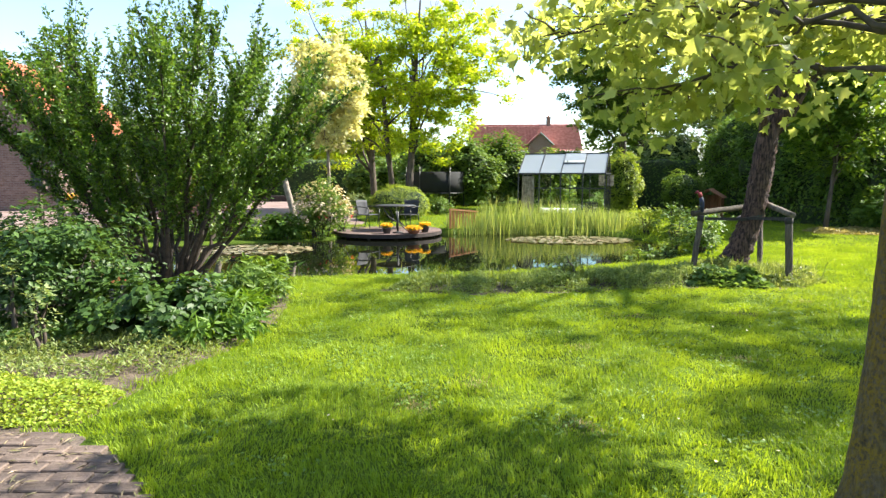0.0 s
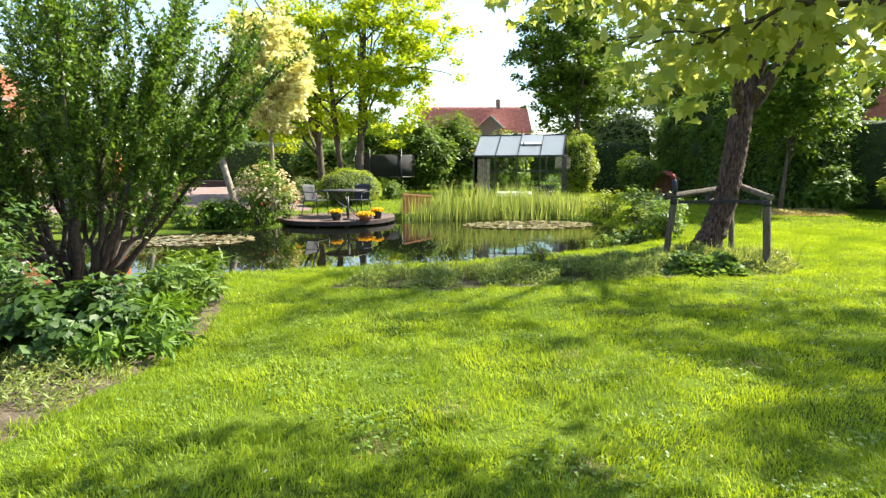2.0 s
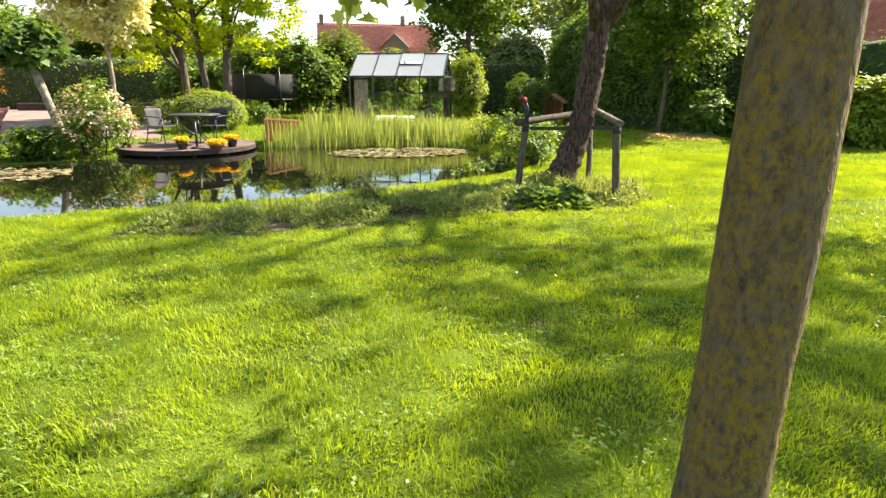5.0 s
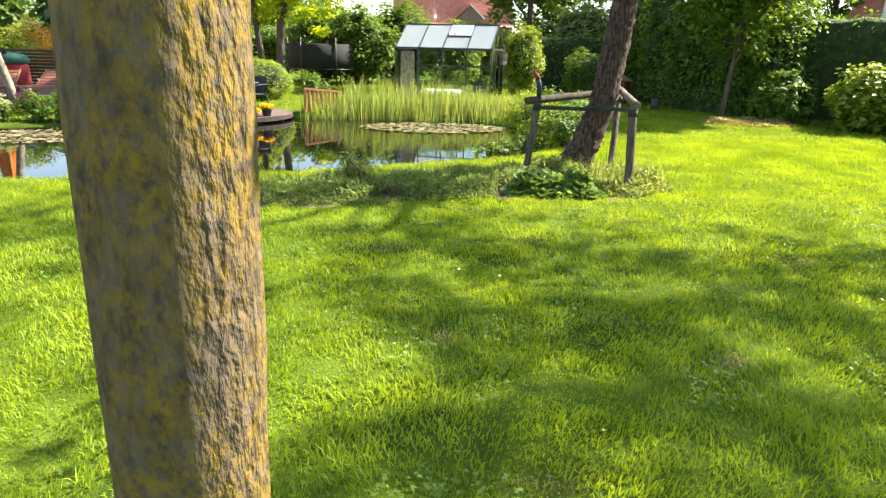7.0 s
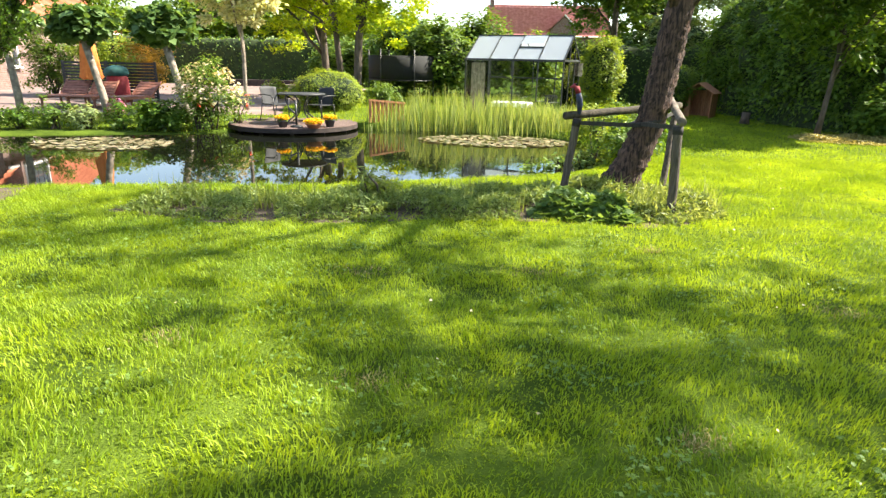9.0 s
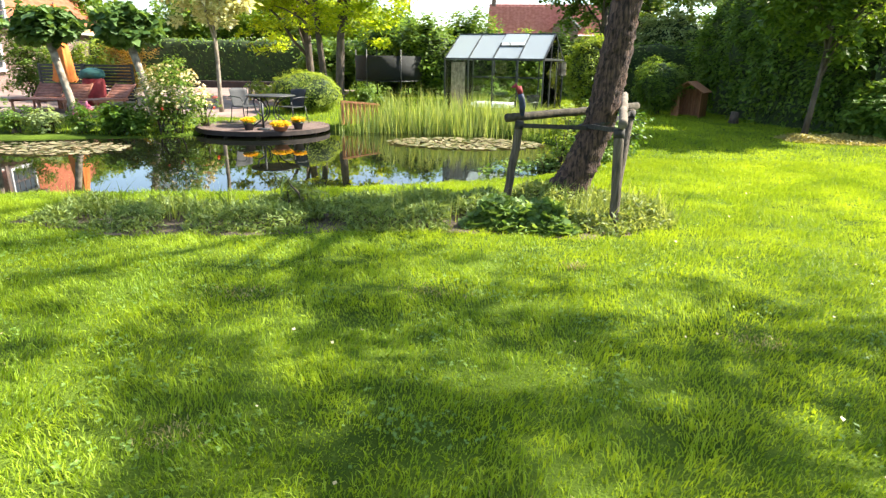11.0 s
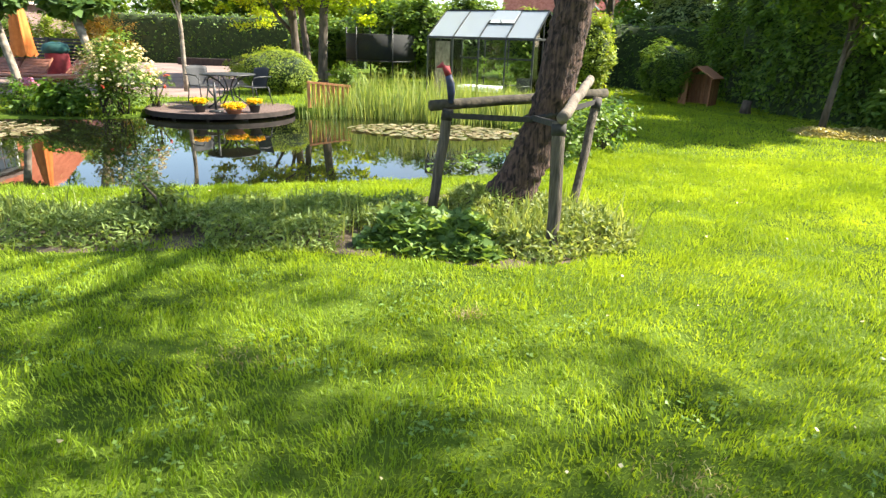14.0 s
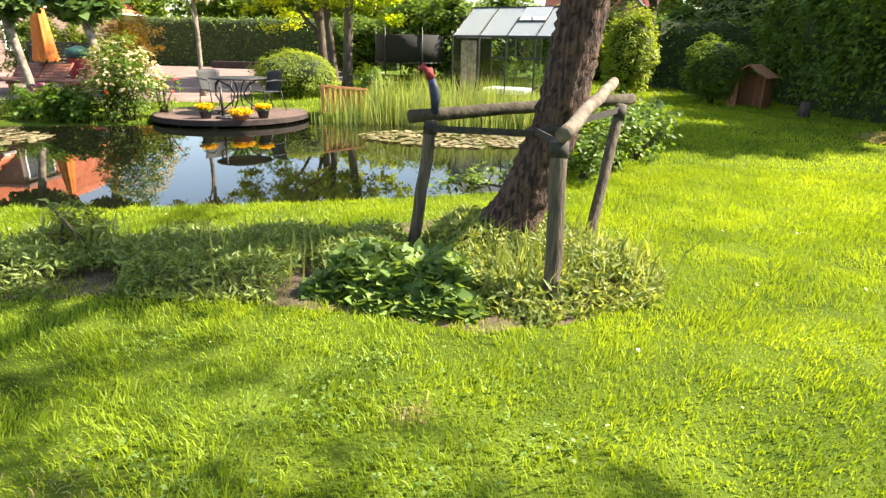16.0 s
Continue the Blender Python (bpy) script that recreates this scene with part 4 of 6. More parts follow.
for a, b in zip(ring, ring[1:]):
    for k in range(nseg):
        bm.faces.new((a[k], a[(k + 1) % nseg], b[(k + 1) % nseg], b[k]))
for k in range(nseg):
    bm.faces.new((ring[3][k], ring[3][(k + 1) % nseg], ring[0][(k + 1) % nseg], ring[0][k]))
part("rim", bm, M_DECKRIM, deck, "dark curved edge board")
for a in np.linspace(math.pi * 1.1, math.pi * 1.9, 6):
    bm = boxes((1.5 * math.cos(a), 1.5 * math.sin(a), -0.4, 0.09, 0.09, 0.72), bevel=0.008)
    part("deck_post", bm, M_DECKRIM, deck)


def flower_pot(x, y, r, h, material, label, seed):
    t = thing("flower_pot", (x, y, DZ), label, "flower pot", "flower pots on the deck")
    z = [0, h * 0.85, h * 0.86, h, h]
    rr = [r * 0.68, r * 0.95, r * 1.06, r * 1.06, r * 0.9]
    part("pot", tubes_mesh("pot", [tube_arrays([(0, 0, k) for k in z], rr, 18)], material), None, t)
    rng = np.random.default_rng(seed)
    part("leaves", leaf_mesh("leaves", ball_points(rng, 160, (0, 0, h + 0.03), (r * 1.25, r * 1.25, 0.05), 0.3), 0.06, L_SHRUB, seed=seed), None, t)
    part("flowers", leaf_mesh("flowers", ball_points(rng, 420, (0, 0, h + 0.06), (r * 1.4, r * 1.4, 0.07), 0.5), 0.045, L_PETALY, PETAL, PETAL_F, 0.6, seed=seed), None, t, "yellow blossoms")


flower_pot(-1.58, 16.62, 0.13, 0.17, M_POT, "dark pot of yellow flowers on the deck", 121)
flower_pot(-0.83, 16.62, 0.19, 0.10, M_TERRA, "low terracotta bowl of yellow flowers on the deck", 122)
flower_pot(-0.52, 16.98, 0.13, 0.17, M_POT, "dark pot of yellow flowers on the deck", 123)


# ---- table and chairs on the deck ----
def curve_bar(name, pts, r, material, parent, label="", sides=8):
    return part(name, tubes_mesh(name, [tube_arrays(pts, [r] * len(pts), sides)], material), None, parent, label)


table = thing("patio_table", (-1.42, 17.75, DZ), "round dark metal garden table on curved legs", "table")
part("tabletop", tubes_mesh("tabletop", [tube_arrays([(0, 0, 0.715), (0, 0, 0.73), (0, 0, 0.745)], [0.57, 0.585, 0.57], 40)], M_WICKER), None, table)
curve_bar("rim", [(0.59 * math.cos(a), 0.59 * math.sin(a), 0.73) for a in np.linspace(0, 2 * math.pi, 40)], 0.016, M_FRAME, table)
for k in range(4):
    a = math.pi / 4 + k * math.pi / 2
    pts = [(q * math.cos(a), q * math.sin(a), z) for q, z in ((0.45, 0.71), (0.22, 0.58), (0.10, 0.42), (0.14, 0.26), (0.32, 0.12), (0.50, 0.012))]
    curve_bar("leg", pts, 0.017, M_FRAME, table)
post = thing("parasol_stand", (-1.28, 16.75, DZ), "short black metal pole on a round foot", "stand")
part("pole", tubes_mesh("pole", [tube_arrays([(0, 0, 0), (0, 0, 0.62)], [0.028, 0.024], 12)], M_FRAME), None, post)
part("foot", tubes_mesh("foot", [tube_arrays([(0, 0, 0), (0, 0, 0.03), (0, 0, 0.05)], [0.15, 0.15, 0.05], 20)], M_FRAME), None, post)
curve_bar("arm", [(0, 0, 0.30), (-0.25, 0.25, 0.42), (-0.42, 0.55, 0.62), (-0.46, 0.8, 0.70)], 0.02, M_FRAME, post)


def patio_chair(m, first=None):
    """Dark mesh armchair with a bent tube frame."""
    t = thing("patio_chair", (0, 0, 0), "dark grey mesh garden armchair with a bent metal frame", "chair", "chairs round the patio table")
    seat = bmesh.new()
    box(seat, 0, 0, 0.42, 0.48, 0.46, 0.025, None, 0.008)
    part("seat", seat, M_WICKER, t)
    v, f = [], []
    for j in range(7):
        z = 0.43 + 0.44 * j / 6
        for i in range(9):
            u = -1 + 2 * i / 8
            v.append((u * (0.25 + 0.03 * j / 6), -0.23 - 0.12 * j / 6 + 0.10 * u * u * (0.6 + 0.4 * j / 6), z - 0.03 * u * u * j / 6))
    base = len(v)
    v += [(x, y - 0.014, z) for x, y, z in v]
    for o in (0, base):
        for j in range(6):
            for i in range(8):
                f.append((o + j * 9 + i, o + j * 9 + i + 1, o + j * 9 + i + 10, o + j * 9 + i + 9))
    for i in range(8):
        f.append((54 + i, 55 + i, base + 55 + i, base + 54 + i))
    for j in range(6):
        f.append((j * 9, j * 9 + 9, base + j * 9 + 9, base + j * 9))
        f.append((j * 9 + 8, j * 9 + 17, base + j * 9 + 17, base + j * 9 + 8))
    part("backrest", raw_mesh("backrest", v, np.array(f), M_WICKER, True), None, t)
    for s in (-1, 1):
        curve_bar("armrest", [(s * 0.27, -0.30, 0.66), (s * 0.30, -0.05, 0.67), (s * 0.29, 0.18, 0.65), (s * 0.27, 0.24, 0.58)], 0.014, M_FRAME, t)
        curve_bar("leg", [(s * 0.27, 0.24, 0.58), (s * 0.25, 0.22, 0.3), (s * 0.25, 0.25, 0.0)], 0.012, M_FRAME, t)
        curve_bar("leg", [(s * 0.25, -0.22, 0.44), (s * 0.25, -0.27, 0.2), (s * 0.25, -0.34, 0.0)], 0.012, M_FRAME, t)
    t.matrix_basis = m
    return t


chair = patio_chair(pose(-1.10, 18.38, DZ, 0, 0, 150))
copy_thing(chair, pose(-2.32, 18.35, DZ, 0, 0, -120))

# ---- mound, low fence ----
bush("rounded_conifer", ground_at(-1.55, 21.2, -0.1), "dense rounded yellow-green clipped conifer behind the deck", (1.08, 1.0, 0.66), L_LIGHT, 0.08, 150, 60, 0.22, 131, stems=5, shape=LONG, flat=0.6, droop=0.5, core=0.85)
fence = thing("wooden_rail_fence", (0.2, 18.4, -0.14), "short orange-stained wooden slat fence with sloping top rail", "fence")
fe = Vector((0.9, 0.55, -0.10))
bm = bmesh.new()
beam(bm, (0, 0, 0.62), (fe.x, fe.y, 0.62 + fe.z), 0.06, 0.045)
part("top_rail", bm, M_ORANGEWOOD, fence)
for k in range(9):
    s = (k + 0.3) / 9
    part("slat", boxes((fe.x * s, fe.y * s, 0.29 + fe.z * s / 2, 0.075, 0.03, 0.60 + fe.z * s), bevel=0.004), M_ORANGEWOOD, fence)

# ---- greenhouse ----
GH_W, GH_D, GH_E, GH_R = 3.0, 2.3, 1.65, 2.37
gh = thing("greenhouse", (2.68, 21.27, -0.06), "small black-framed glass greenhouse with a milky roof", "greenhouse", turn=-20)


def bars(name, segs, w, parent, material=M_FRAME):
    for a, b in segs:
        bm = bmesh.new()
        beam(bm, a, b, w, w)
        part(name, bm, material, parent)


pane_w = GH_W / 4
segs = []
for k in range(5):
    x = k * pane_w
    segs += [((x, 0, 0), (x, 0, GH_E)), ((x, GH_D, 0), (x, GH_D, GH_E)), ((x, 0, GH_E), (x, GH_D / 2, GH_R)), ((x, GH_D, GH_E), (x, GH_D / 2, GH_R))]
for y in (GH_D / 3, 2 * GH_D / 3):
    for x in (0, GH_W):
        segs.append(((x, y, 0), (x, y, GH_E + (GH_R - GH_E) * 2 / 3)))
bars("glazing_bar", segs, 0.034, gh)
bars("frame_rail", [((0, 0, GH_E), (GH_W, 0, GH_E)), ((0, GH_D, GH_E), (GH_W, GH_D, GH_E)), ((0, GH_D / 2, GH_R), (GH_W, GH_D / 2, GH_R)), ((0, 0, 0.03), (GH_W, 0, 0.03)), ((0, GH_D, 0.03), (GH_W, GH_D, 0.03)),
                    ((0, 0, 0.03), (0, GH_D, 0.03)), ((GH_W, 0, 0.03), (GH_W, GH_D, 0.03)), ((0, 0, GH_E), (0, GH_D, GH_E)), ((GH_W, 0, GH_E), (GH_W, GH_D, GH_E)), ((0, GH_D, 1.1), (GH_W, GH_D, 1.1))], 0.05, gh)


def pane(corners, material, parent, t=0.005, name="pane"):
    bm = bmesh.new()
    c = [Vector(p) for p in corners]
    n = (c[1] - c[0]).cross(c[2] - c[0]).normalized() * t
    lo = [bm.verts.new(p) for p in c]
    hi = [bm.verts.new(p + n) for p in c]
    bm.faces.new(lo[::-1])
    bm.faces.new(hi)
    for k in range(len(c)):
        bm.faces.new((lo[k], lo[(k + 1) % len(c)], hi[(k + 1) % len(c)], hi[k]))
    ob = part(name, bm, material, parent)
    ob.visible_shadow = False
    return ob


for k in range(4):
    a, b = k * pane_w + 0.02, (k + 1) * pane_w - 0.02
    for y in (0, GH_D):
        pane([(a, y, 0.06), (b, y, 0.06), (b, y, GH_E - 0.03), (a, y, GH_E - 0.03)], M_GLASS, gh)
    dy, dz = GH_D / 2, GH_R - GH_E
    for front in (True, False):
        f = (lambda q: q * dy) if front else (lambda q: GH_D - q * dy)
        if front and k == 2:
            pane([(a, f(0.03), GH_E + 0.03 * dz), (b, f(0.03), GH_E + 0.03 * dz), (b, f(0.48), GH_E + 0.48 * dz), (a, f(0.48), GH_E + 0.48 * dz)], M_ROOFPANE, gh, name="roof_pane")
            vent = part("roof_vent", boxes((a + pane_w / 2 - 0.02, f(0.5), GH_E + 0.5 * dz + 0.01, pane_w - 0.02, 0.05, 0.05)), M_FRAME, gh, "open roof vent")
            pane([(a, f(0.52), GH_E + 0.52 * dz + 0.09), (b, f(0.52), GH_E + 0.52 * dz + 0.09), (b, f(0.98), GH_E + 0.98 * dz + 0.02), (a, f(0.98), GH_E + 0.98 * dz + 0.02)], M_ROOFPANE, vent, name="vent_pane")
        else:
            pane([(a, f(0.03), GH_E + 0.03 * dz), (b, f(0.03), GH_E + 0.03 * dz), (b, f(0.98), GH_E + 0.98 * dz), (a, f(0.98), GH_E + 0.98 * dz)], M_ROOFPANE, gh, name="roof_pane")
for x in (0, GH_W):
    pane([(x, 0.02, 0.06), (x, GH_D - 0.02, 0.06), (x, GH_D - 0.02, GH_E - 0.03), (x, 0.02, GH_E - 0.03)], M_GLASS, gh)
    pane([(x, 0.05, GH_E + 0.03), (x, GH_D - 0.05, GH_E + 0.03), (x, GH_D / 2, GH_R - 0.05)], M_GLASS, gh)


def in_gh(x, y, z=0.0, turn=0):
    return pose(2.68, 21.27, -0.06, 0, 0, -20) @ pose(x, y, z, 0, 0, turn)


gt = thing("greenhouse_table", (0, 0, 0), "table under a white cloth in the greenhouse", "table")
gt.matrix_basis = in_gh(1.3, 0.7)
part("tablecloth", boxes((0, 0, 0.33, 1.2, 0.65, 0.15), bevel=0.03), M_CLOTH, gt)
for sx in (-0.42, 0.42):
    for sy in (-0.22, 0.22):
        part("leg", boxes((sx, sy, 0.14, 0.04, 0.04, 0.28)), M_FRAME, gt)
ch2 = copy_thing(chair, in_gh(2.35, 0.75, -0.22, 150))
ch2["label"], ch2["group"] = "dark grey garden armchair inside the greenhouse", "greenhouse furniture"
curtain = thing("shade_curtain", (0, 0, 0), "hanging grey shade cloth gathered in the greenhouse corner", "curtain")
curtain.matrix_basis = in_gh(0.28, 0.35)
cv = []
for j, z in enumerate((0.05, 1.55)):
    cv += [(0.022 * i - 0.22, 0.03 * math.sin(i * 1.7) + 0.01 * j, z) for i in range(21)]
part("cloth", raw_mesh("cloth", cv + [(x, y + 0.008, z) for x, y, z in cv], np.array([(i, i + 1, 22 + i, 21 + i) for i in range(20)] + [(42 + i, 43 + i, 64 + i, 63 + i) for i in range(20)]), M_RAIL), None, curtain)
box_board = thing("cork_board", (0, 0, 0), "tan board leaning high on the greenhouse wall", "board")
box_board.matrix_basis = in_gh(2.85, 2.2, 1.2)
part("panel", boxes((0, 0, 0.2, 0.55, 0.03, 0.4)), M_RAIL, box_board)
for i, (x, y, h) in enumerate(((0.75, 1.9, 1.3), (1.6, 2.0, 1.1), (2.6, 1.8, 0.9))):
    b = bush("greenhouse_plant", (0, 0, 0), "tall green potted plant in the greenhouse", (0.2, 0.2, h / 2), L_MID, 0.12, 16, 14, 0.12, 140 + i, stems=4, category="plant", group="greenhouse plants")
    b.matrix_basis = in_gh(x, y, 0.02)

# ---- trees beyond the pond ----
for i, (x, y, lean, h, sc) in enumerate(((-1.45, 25.1, 0.35, 10.5, 1.0), (-3.2, 27.6, -0.2, 10.0, 1.0), (-2.15, 25.8, -0.5, 8.0, 0.8))):
    grow_tree("golden_locust_tree", ground_at(x, y, -0.1), "tall golden-leaved locust tree with a slim grey trunk", [(0, 0, 0), (0.02, 0, 0.5), (lean * 0.3, 0, 2.2), (lean * 0.7, 0.1, 4.5), (lean, 0.1, 6.5), (lean * 1.5, 0.2, 8.8 * sc)],
              [0.22 * sc, 0.16 * sc, 0.14 * sc, 0.115 * sc, 0.08 * sc, 0.03], M_BARK_FAR, ((1.4, 0.0, 6.1), (-1.5, 0.0, 6.1), (-0.4, 0.2, 5.2))[i], ((2.9, 2.4, 4.4), (2.9, 2.3, 4.2), (2.4, 2.2, 3.0))[i], L_GOLD, 0.165, (230, 210, 100)[i], 90, 0.52, 150 + i, limbs=18, group="golden locusts", start=0.3, flat=0.5, low=1.9)
grow_tree("variegated_maple_tree", ground_at(-3.93, 20.5, -0.05), "young cream-variegated maple on a thin straight stem", [(0, 0, 0), (0.0, 0, 0.6), (0.02, 0, 1.6), (0, 0, 2.6), (0.02, 0, 4.0), (0, 0, 6.0)], [0.075, 0.06, 0.055, 0.05, 0.035, 0.01], M_RAIL, (-0.05, 0, 4.3), (1.45, 1.4, 1.95), L_CREAM, 0.17, 190, 75, 0.34, 160, limbs=16, start=0.4, flat=0.6, low=2.4)


def catalpa(x, y, lean, h, r, seed):
    grow_tree("ball_catalpa_tree", ground_at(x, y), "mop-headed catalpa with large leaves on a bare pale stem", [(0, 0, -0.05), (lean * 0.2, 0, h * 0.3), (lean * 0.6, 0, h * 0.65), (lean, 0, h)], [0.11, 0.095, 0.085, 0.10], M_RAIL, (lean, 0, h + 0.32), (r, r, 0.40), L_CATALPA, 0.20, 70, 60, 0.24, seed, limbs=12, start=0.96, group="row of catalpas", wide=1.7, droop=0.7, low=h - 0.25)


catalpa(-4.35, 17.6, -0.45, 2.05, 0.60, 171)
catalpa(-6.75, 18.0, -0.4, 2.1, 0.64, 172)
catalpa(-8.85, 17.6, -0.1, 2.1, 0.72, 173)
catalpa(-11.2, 17.4, -0.1, 2.3, 0.75, 174)

grow_tree("dark_tree", ground_at(8.5, 28.5, -0.1), "broad dark green tree behind the greenhouse", [(0, 0, 0), (0, 0, 1.5), (0.05, 0, 3), (0, 0, 5), (0, 0, 7)], [0.2, 0.15, 0.13, 0.1, 0.04], M_BARK_FAR, (-0.3, 0, 6.3), (2.9, 2.4, 3.6), L_MID, 0.2, 300, 80, 0.5, 181, limbs=18, start=0.35, low=2.4)
grow_tree("border_tree", ground_at(11.72, 18.15, -0.05), "small drooping green tree with a slim brown trunk", [(0, 0, 0), (0.06, 0, 0.8), (0.13, 0, 1.8), (0.18, 0, 3), (0.2, 0, 4.6)], [0.085, 0.062, 0.055, 0.045, 0.02], M_BARK_FAR, (0.25, 0.2, 4.0), (1.9, 1.7, 2.1), L_MID, 0.17, 200, 75, 0.42, 182, limbs=14, start=0.35, low=1.7, droop=0.6)
bush("conical_shrub", ground_at(7.5, 25.0, -0.05), "upright bright yellow-green shrub beside the greenhouse", (0.8, 0.8, 1.35), L_LIGHT, 0.1, 110, 60, 0.24, 183, stems=7, core=0.7)
bush("willow_shrub", ground_at(9.85, 24.3, -0.05), "feathery green willow shrub on a short stem", (0.85, 0.85, 1.0), L_MID, 0.12, 110, 50, 0.26, 184, stems=7, shape=LONG, core=0.7)


# Unseen tree, added beside the view; its crown is shaped for the lawn's shadows.
grow_tree("shade_tree", ground_at(11.4, 5.6, -0.05), "broad green tree out of view, added to shade the lawn", [(0, 0, 0), (0.05, 0, 1.5), (0, 0.05, 3.2), (-0.1, 0, 5), (0, 0, 7)], [0.26, 0.2, 0.17, 0.13, 0.05], M_BARK, (-0.95, 0.6, 5.7), (3.6, 3.9, 1.8), L_MID, 0.16, 165, 38, 0.5, 185, limbs=18, start=0.4, low=4.1)


# ---- hedges ----
def hedge(a, b, height, thick, leaf, leaf_size, density, seed, label, wob=0.12, base=None):
    """Clipped hedge: a lumpy core, coloured dark for the shade inside, with leaves all over its faces."""
    rng = np.random.default_rng(seed)
    a, b = np.array(a, float), np.array(b, float)
    length = float(np.linalg.norm(b - a))
    d = (b - a) / length
    s = np.array([-d[1], d[0]])
    z0 = (float(land(*a)) if base is None else base) - 0.05
    t = thing("hedge", (a[0], a[1], z0), label, "hedge", turn=math.degrees(math.atan2(d[1], d[0])))
    nl, nh = max(2, int(length / 0.5)), 8
    v, f = [], []
    prof = [(-1, 0), (-1, 0.25), (-1, 0.5), (-1, 0.75), (-0.9, 0.95), (0, 1.0), (0.9, 0.95), (1, 0.75), (1, 0.5), (1, 0.25), (1, 0)]
    for i in range(nl + 1):
        for px_, pz in prof:
            w = 1 + wob * noise.noise(Vector((i * 0.5, px_ * 2 + seed, pz * 3)))
            v.append((length * i / nl, px_ * (thick / 2 - 0.08) * w, pz * (height - 0.08) * (1 + wob * 0.6 * noise.noise(Vector((i * 0.6, seed, 2))))))
    m = len(prof)
    for i in range(nl):
        for k in range(m - 1):
            f.append((i * m + k, (i + 1) * m + k, (i + 1) * m + k + 1, i * m + k + 1))
    v = np.array(v)
    caps = [tuple(range(m))[::-1], tuple(range(nl * m, nl * m + m))]
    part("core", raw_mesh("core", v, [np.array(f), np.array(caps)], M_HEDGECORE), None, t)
    q = np.array(f)
    area = height * 2 + thick
    n = int(density * area * length)
    pick = q[rng.integers(0, len(q), n)]
    u, w = rng.random(n)[:, None], rng.random(n)[:, None]
    p = (v[pick[:, 0]] * (1 - u) + v[pick[:, 1]] * u) * (1 - w) + (v[pick[:, 3]] * (1 - u) + v[pick[:, 2]] * u) * w
    for e in (0, 1):
        k = int(density * height * thick)
        ee = np.column_stack([np.full(k, e * length), rng.uniform(-thick / 2, thick / 2, k), rng.uniform(0, height, k)])
        p = np.vstack([p, ee])
    p += rng.normal(0, wob * 0.9, p.shape)
    p[:, 2] = np.maximum(p[:, 2], 0.03)
    part("leaves", leaf_mesh("leaves", p, leaf_size, leaf, seed=seed, up=0.25, out_from=(length / 2, 0, height * 0.4), droop=0.3), None, t)
    return t


hedge((-30, 37.5), (-3, 38.5), 2.7, 1.2, L_DARK, 0.16, 55, 201, "long dark green clipped hedge behind the terrace")
hedge((13.1, 28.2), (13.3, 22.2), 3.4, 1.8, L_DARK, 0.14, 200, 202, "tall dark ivy-covered hedge beside the lawn", 0.25)
hedge((12.9, 22.3), (14.3, 19.2), 3.2, 1.8, L_DARK, 0.14, 200, 203, "tall dark evergreen hedge beside the lawn", 0.25)
for i, (x, y, r, h) in enumerate(((13.0, 26.4, 1.3, 2.3), (13.0, 24.0, 1.3, 2.6), (13.1, 21.8, 1.3, 2.7), (13.7, 20.0, 1.2, 2.2), (13.8, 28.4, 1.2, 2.2))):
    bush("evergreen_shrub", ground_at(x, y), "tall dark evergreen with dense ivy-like leaves", (r, r, h), L_DARK, 0.14, 180, 62, 0.38, 250 + i, group="evergreens", droop=0.5, core=0.8)
hedge((15.0, 20.6), (22.5, 9.0), 3.0, 1.6, L_DARK, 0.15, 70, 204, "clipped green hedge along the lawn's side")
hedge((22.5, 9.5), (24, -14), 3.0, 1.6, L_DARK, 0.16, 35, 205, "clipped green hedge along the lawn's side")
hedge((9.2, 31.0), (13.0, 31.0), 2.6, 1.2, L_DARK, 0.15, 80, 206, "dark clipped hedge behind the play hut")
hedge((24, -14), (-24, -15), 3.0, 1.6, L_DARK, 0.18, 16, 207, "green hedge closing the garden")
hedge((-24, -15), (-26, 15), 3.0, 1.6, L_DARK, 0.18, 16, 208, "green hedge closing the garden")
# loose woods behind
for i, (x, y, r, h, m) in enumerate(((1.2, 31, 1.8, 1.7, L_MID), (3.2, 33, 1.7, 1.9, L_MID), (-0.6, 33, 2.0, 1.8, L_DARK), (-4.0, 33.5, 1.6, 1.2, L_MID), (5.6, 31.5, 1.3, 1.4, L_LIGHT), (12.5, 33, 2.2, 2.2, L_GREY), (15.5, 27, 2.4, 2.6, L_MID), (10.2, 33.5, 1.6, 1.7, L_DARK), (7.2, 34, 1.8, 1.5, L_MID))):
    bush("background_shrub", ground_at(x, y), "large loose green shrub at the garden's back", (r, r * 0.8, h), m, 0.21, 110, 42, 0.5, 210 + i, group="background shrubs", core=0.7)
for i, (x, y, c) in enumerate(((-9.5, 44, L_MID), (-17, 46, L_DARK), (-26, 42, L_MID), (-4, 48, L_MID), (20, 40, L_MID), (28, 36, L_MID), (12.2, 36.5, L_MID), (16.5, 32.5, L_GREY), (-13.2, 42, L_MID), (-21.5, 41, L_MID), (-5.8, 42.5, L_LIGHT), (-30, 30, L_DARK))):
    q = 0.68 if -22 < x < 0 else 1.0
    grow_tree("background_tree", ground_at(x, y, -0.1), "broad green tree beyond the hedge", [(0, 0, 0), (0.1, 0, 2 * q), (0, 0, 4 * q), (0, 0, 7 * q)], [0.3, 0.24, 0.18, 0.06], M_BARK_FAR, (0, 0, 5.4 * q), (3.4, 3.0, 3.0 * q), c, 0.34, 130, 50, 0.75, 230 + i, limbs=12, group="background trees", low=2.2 * q)
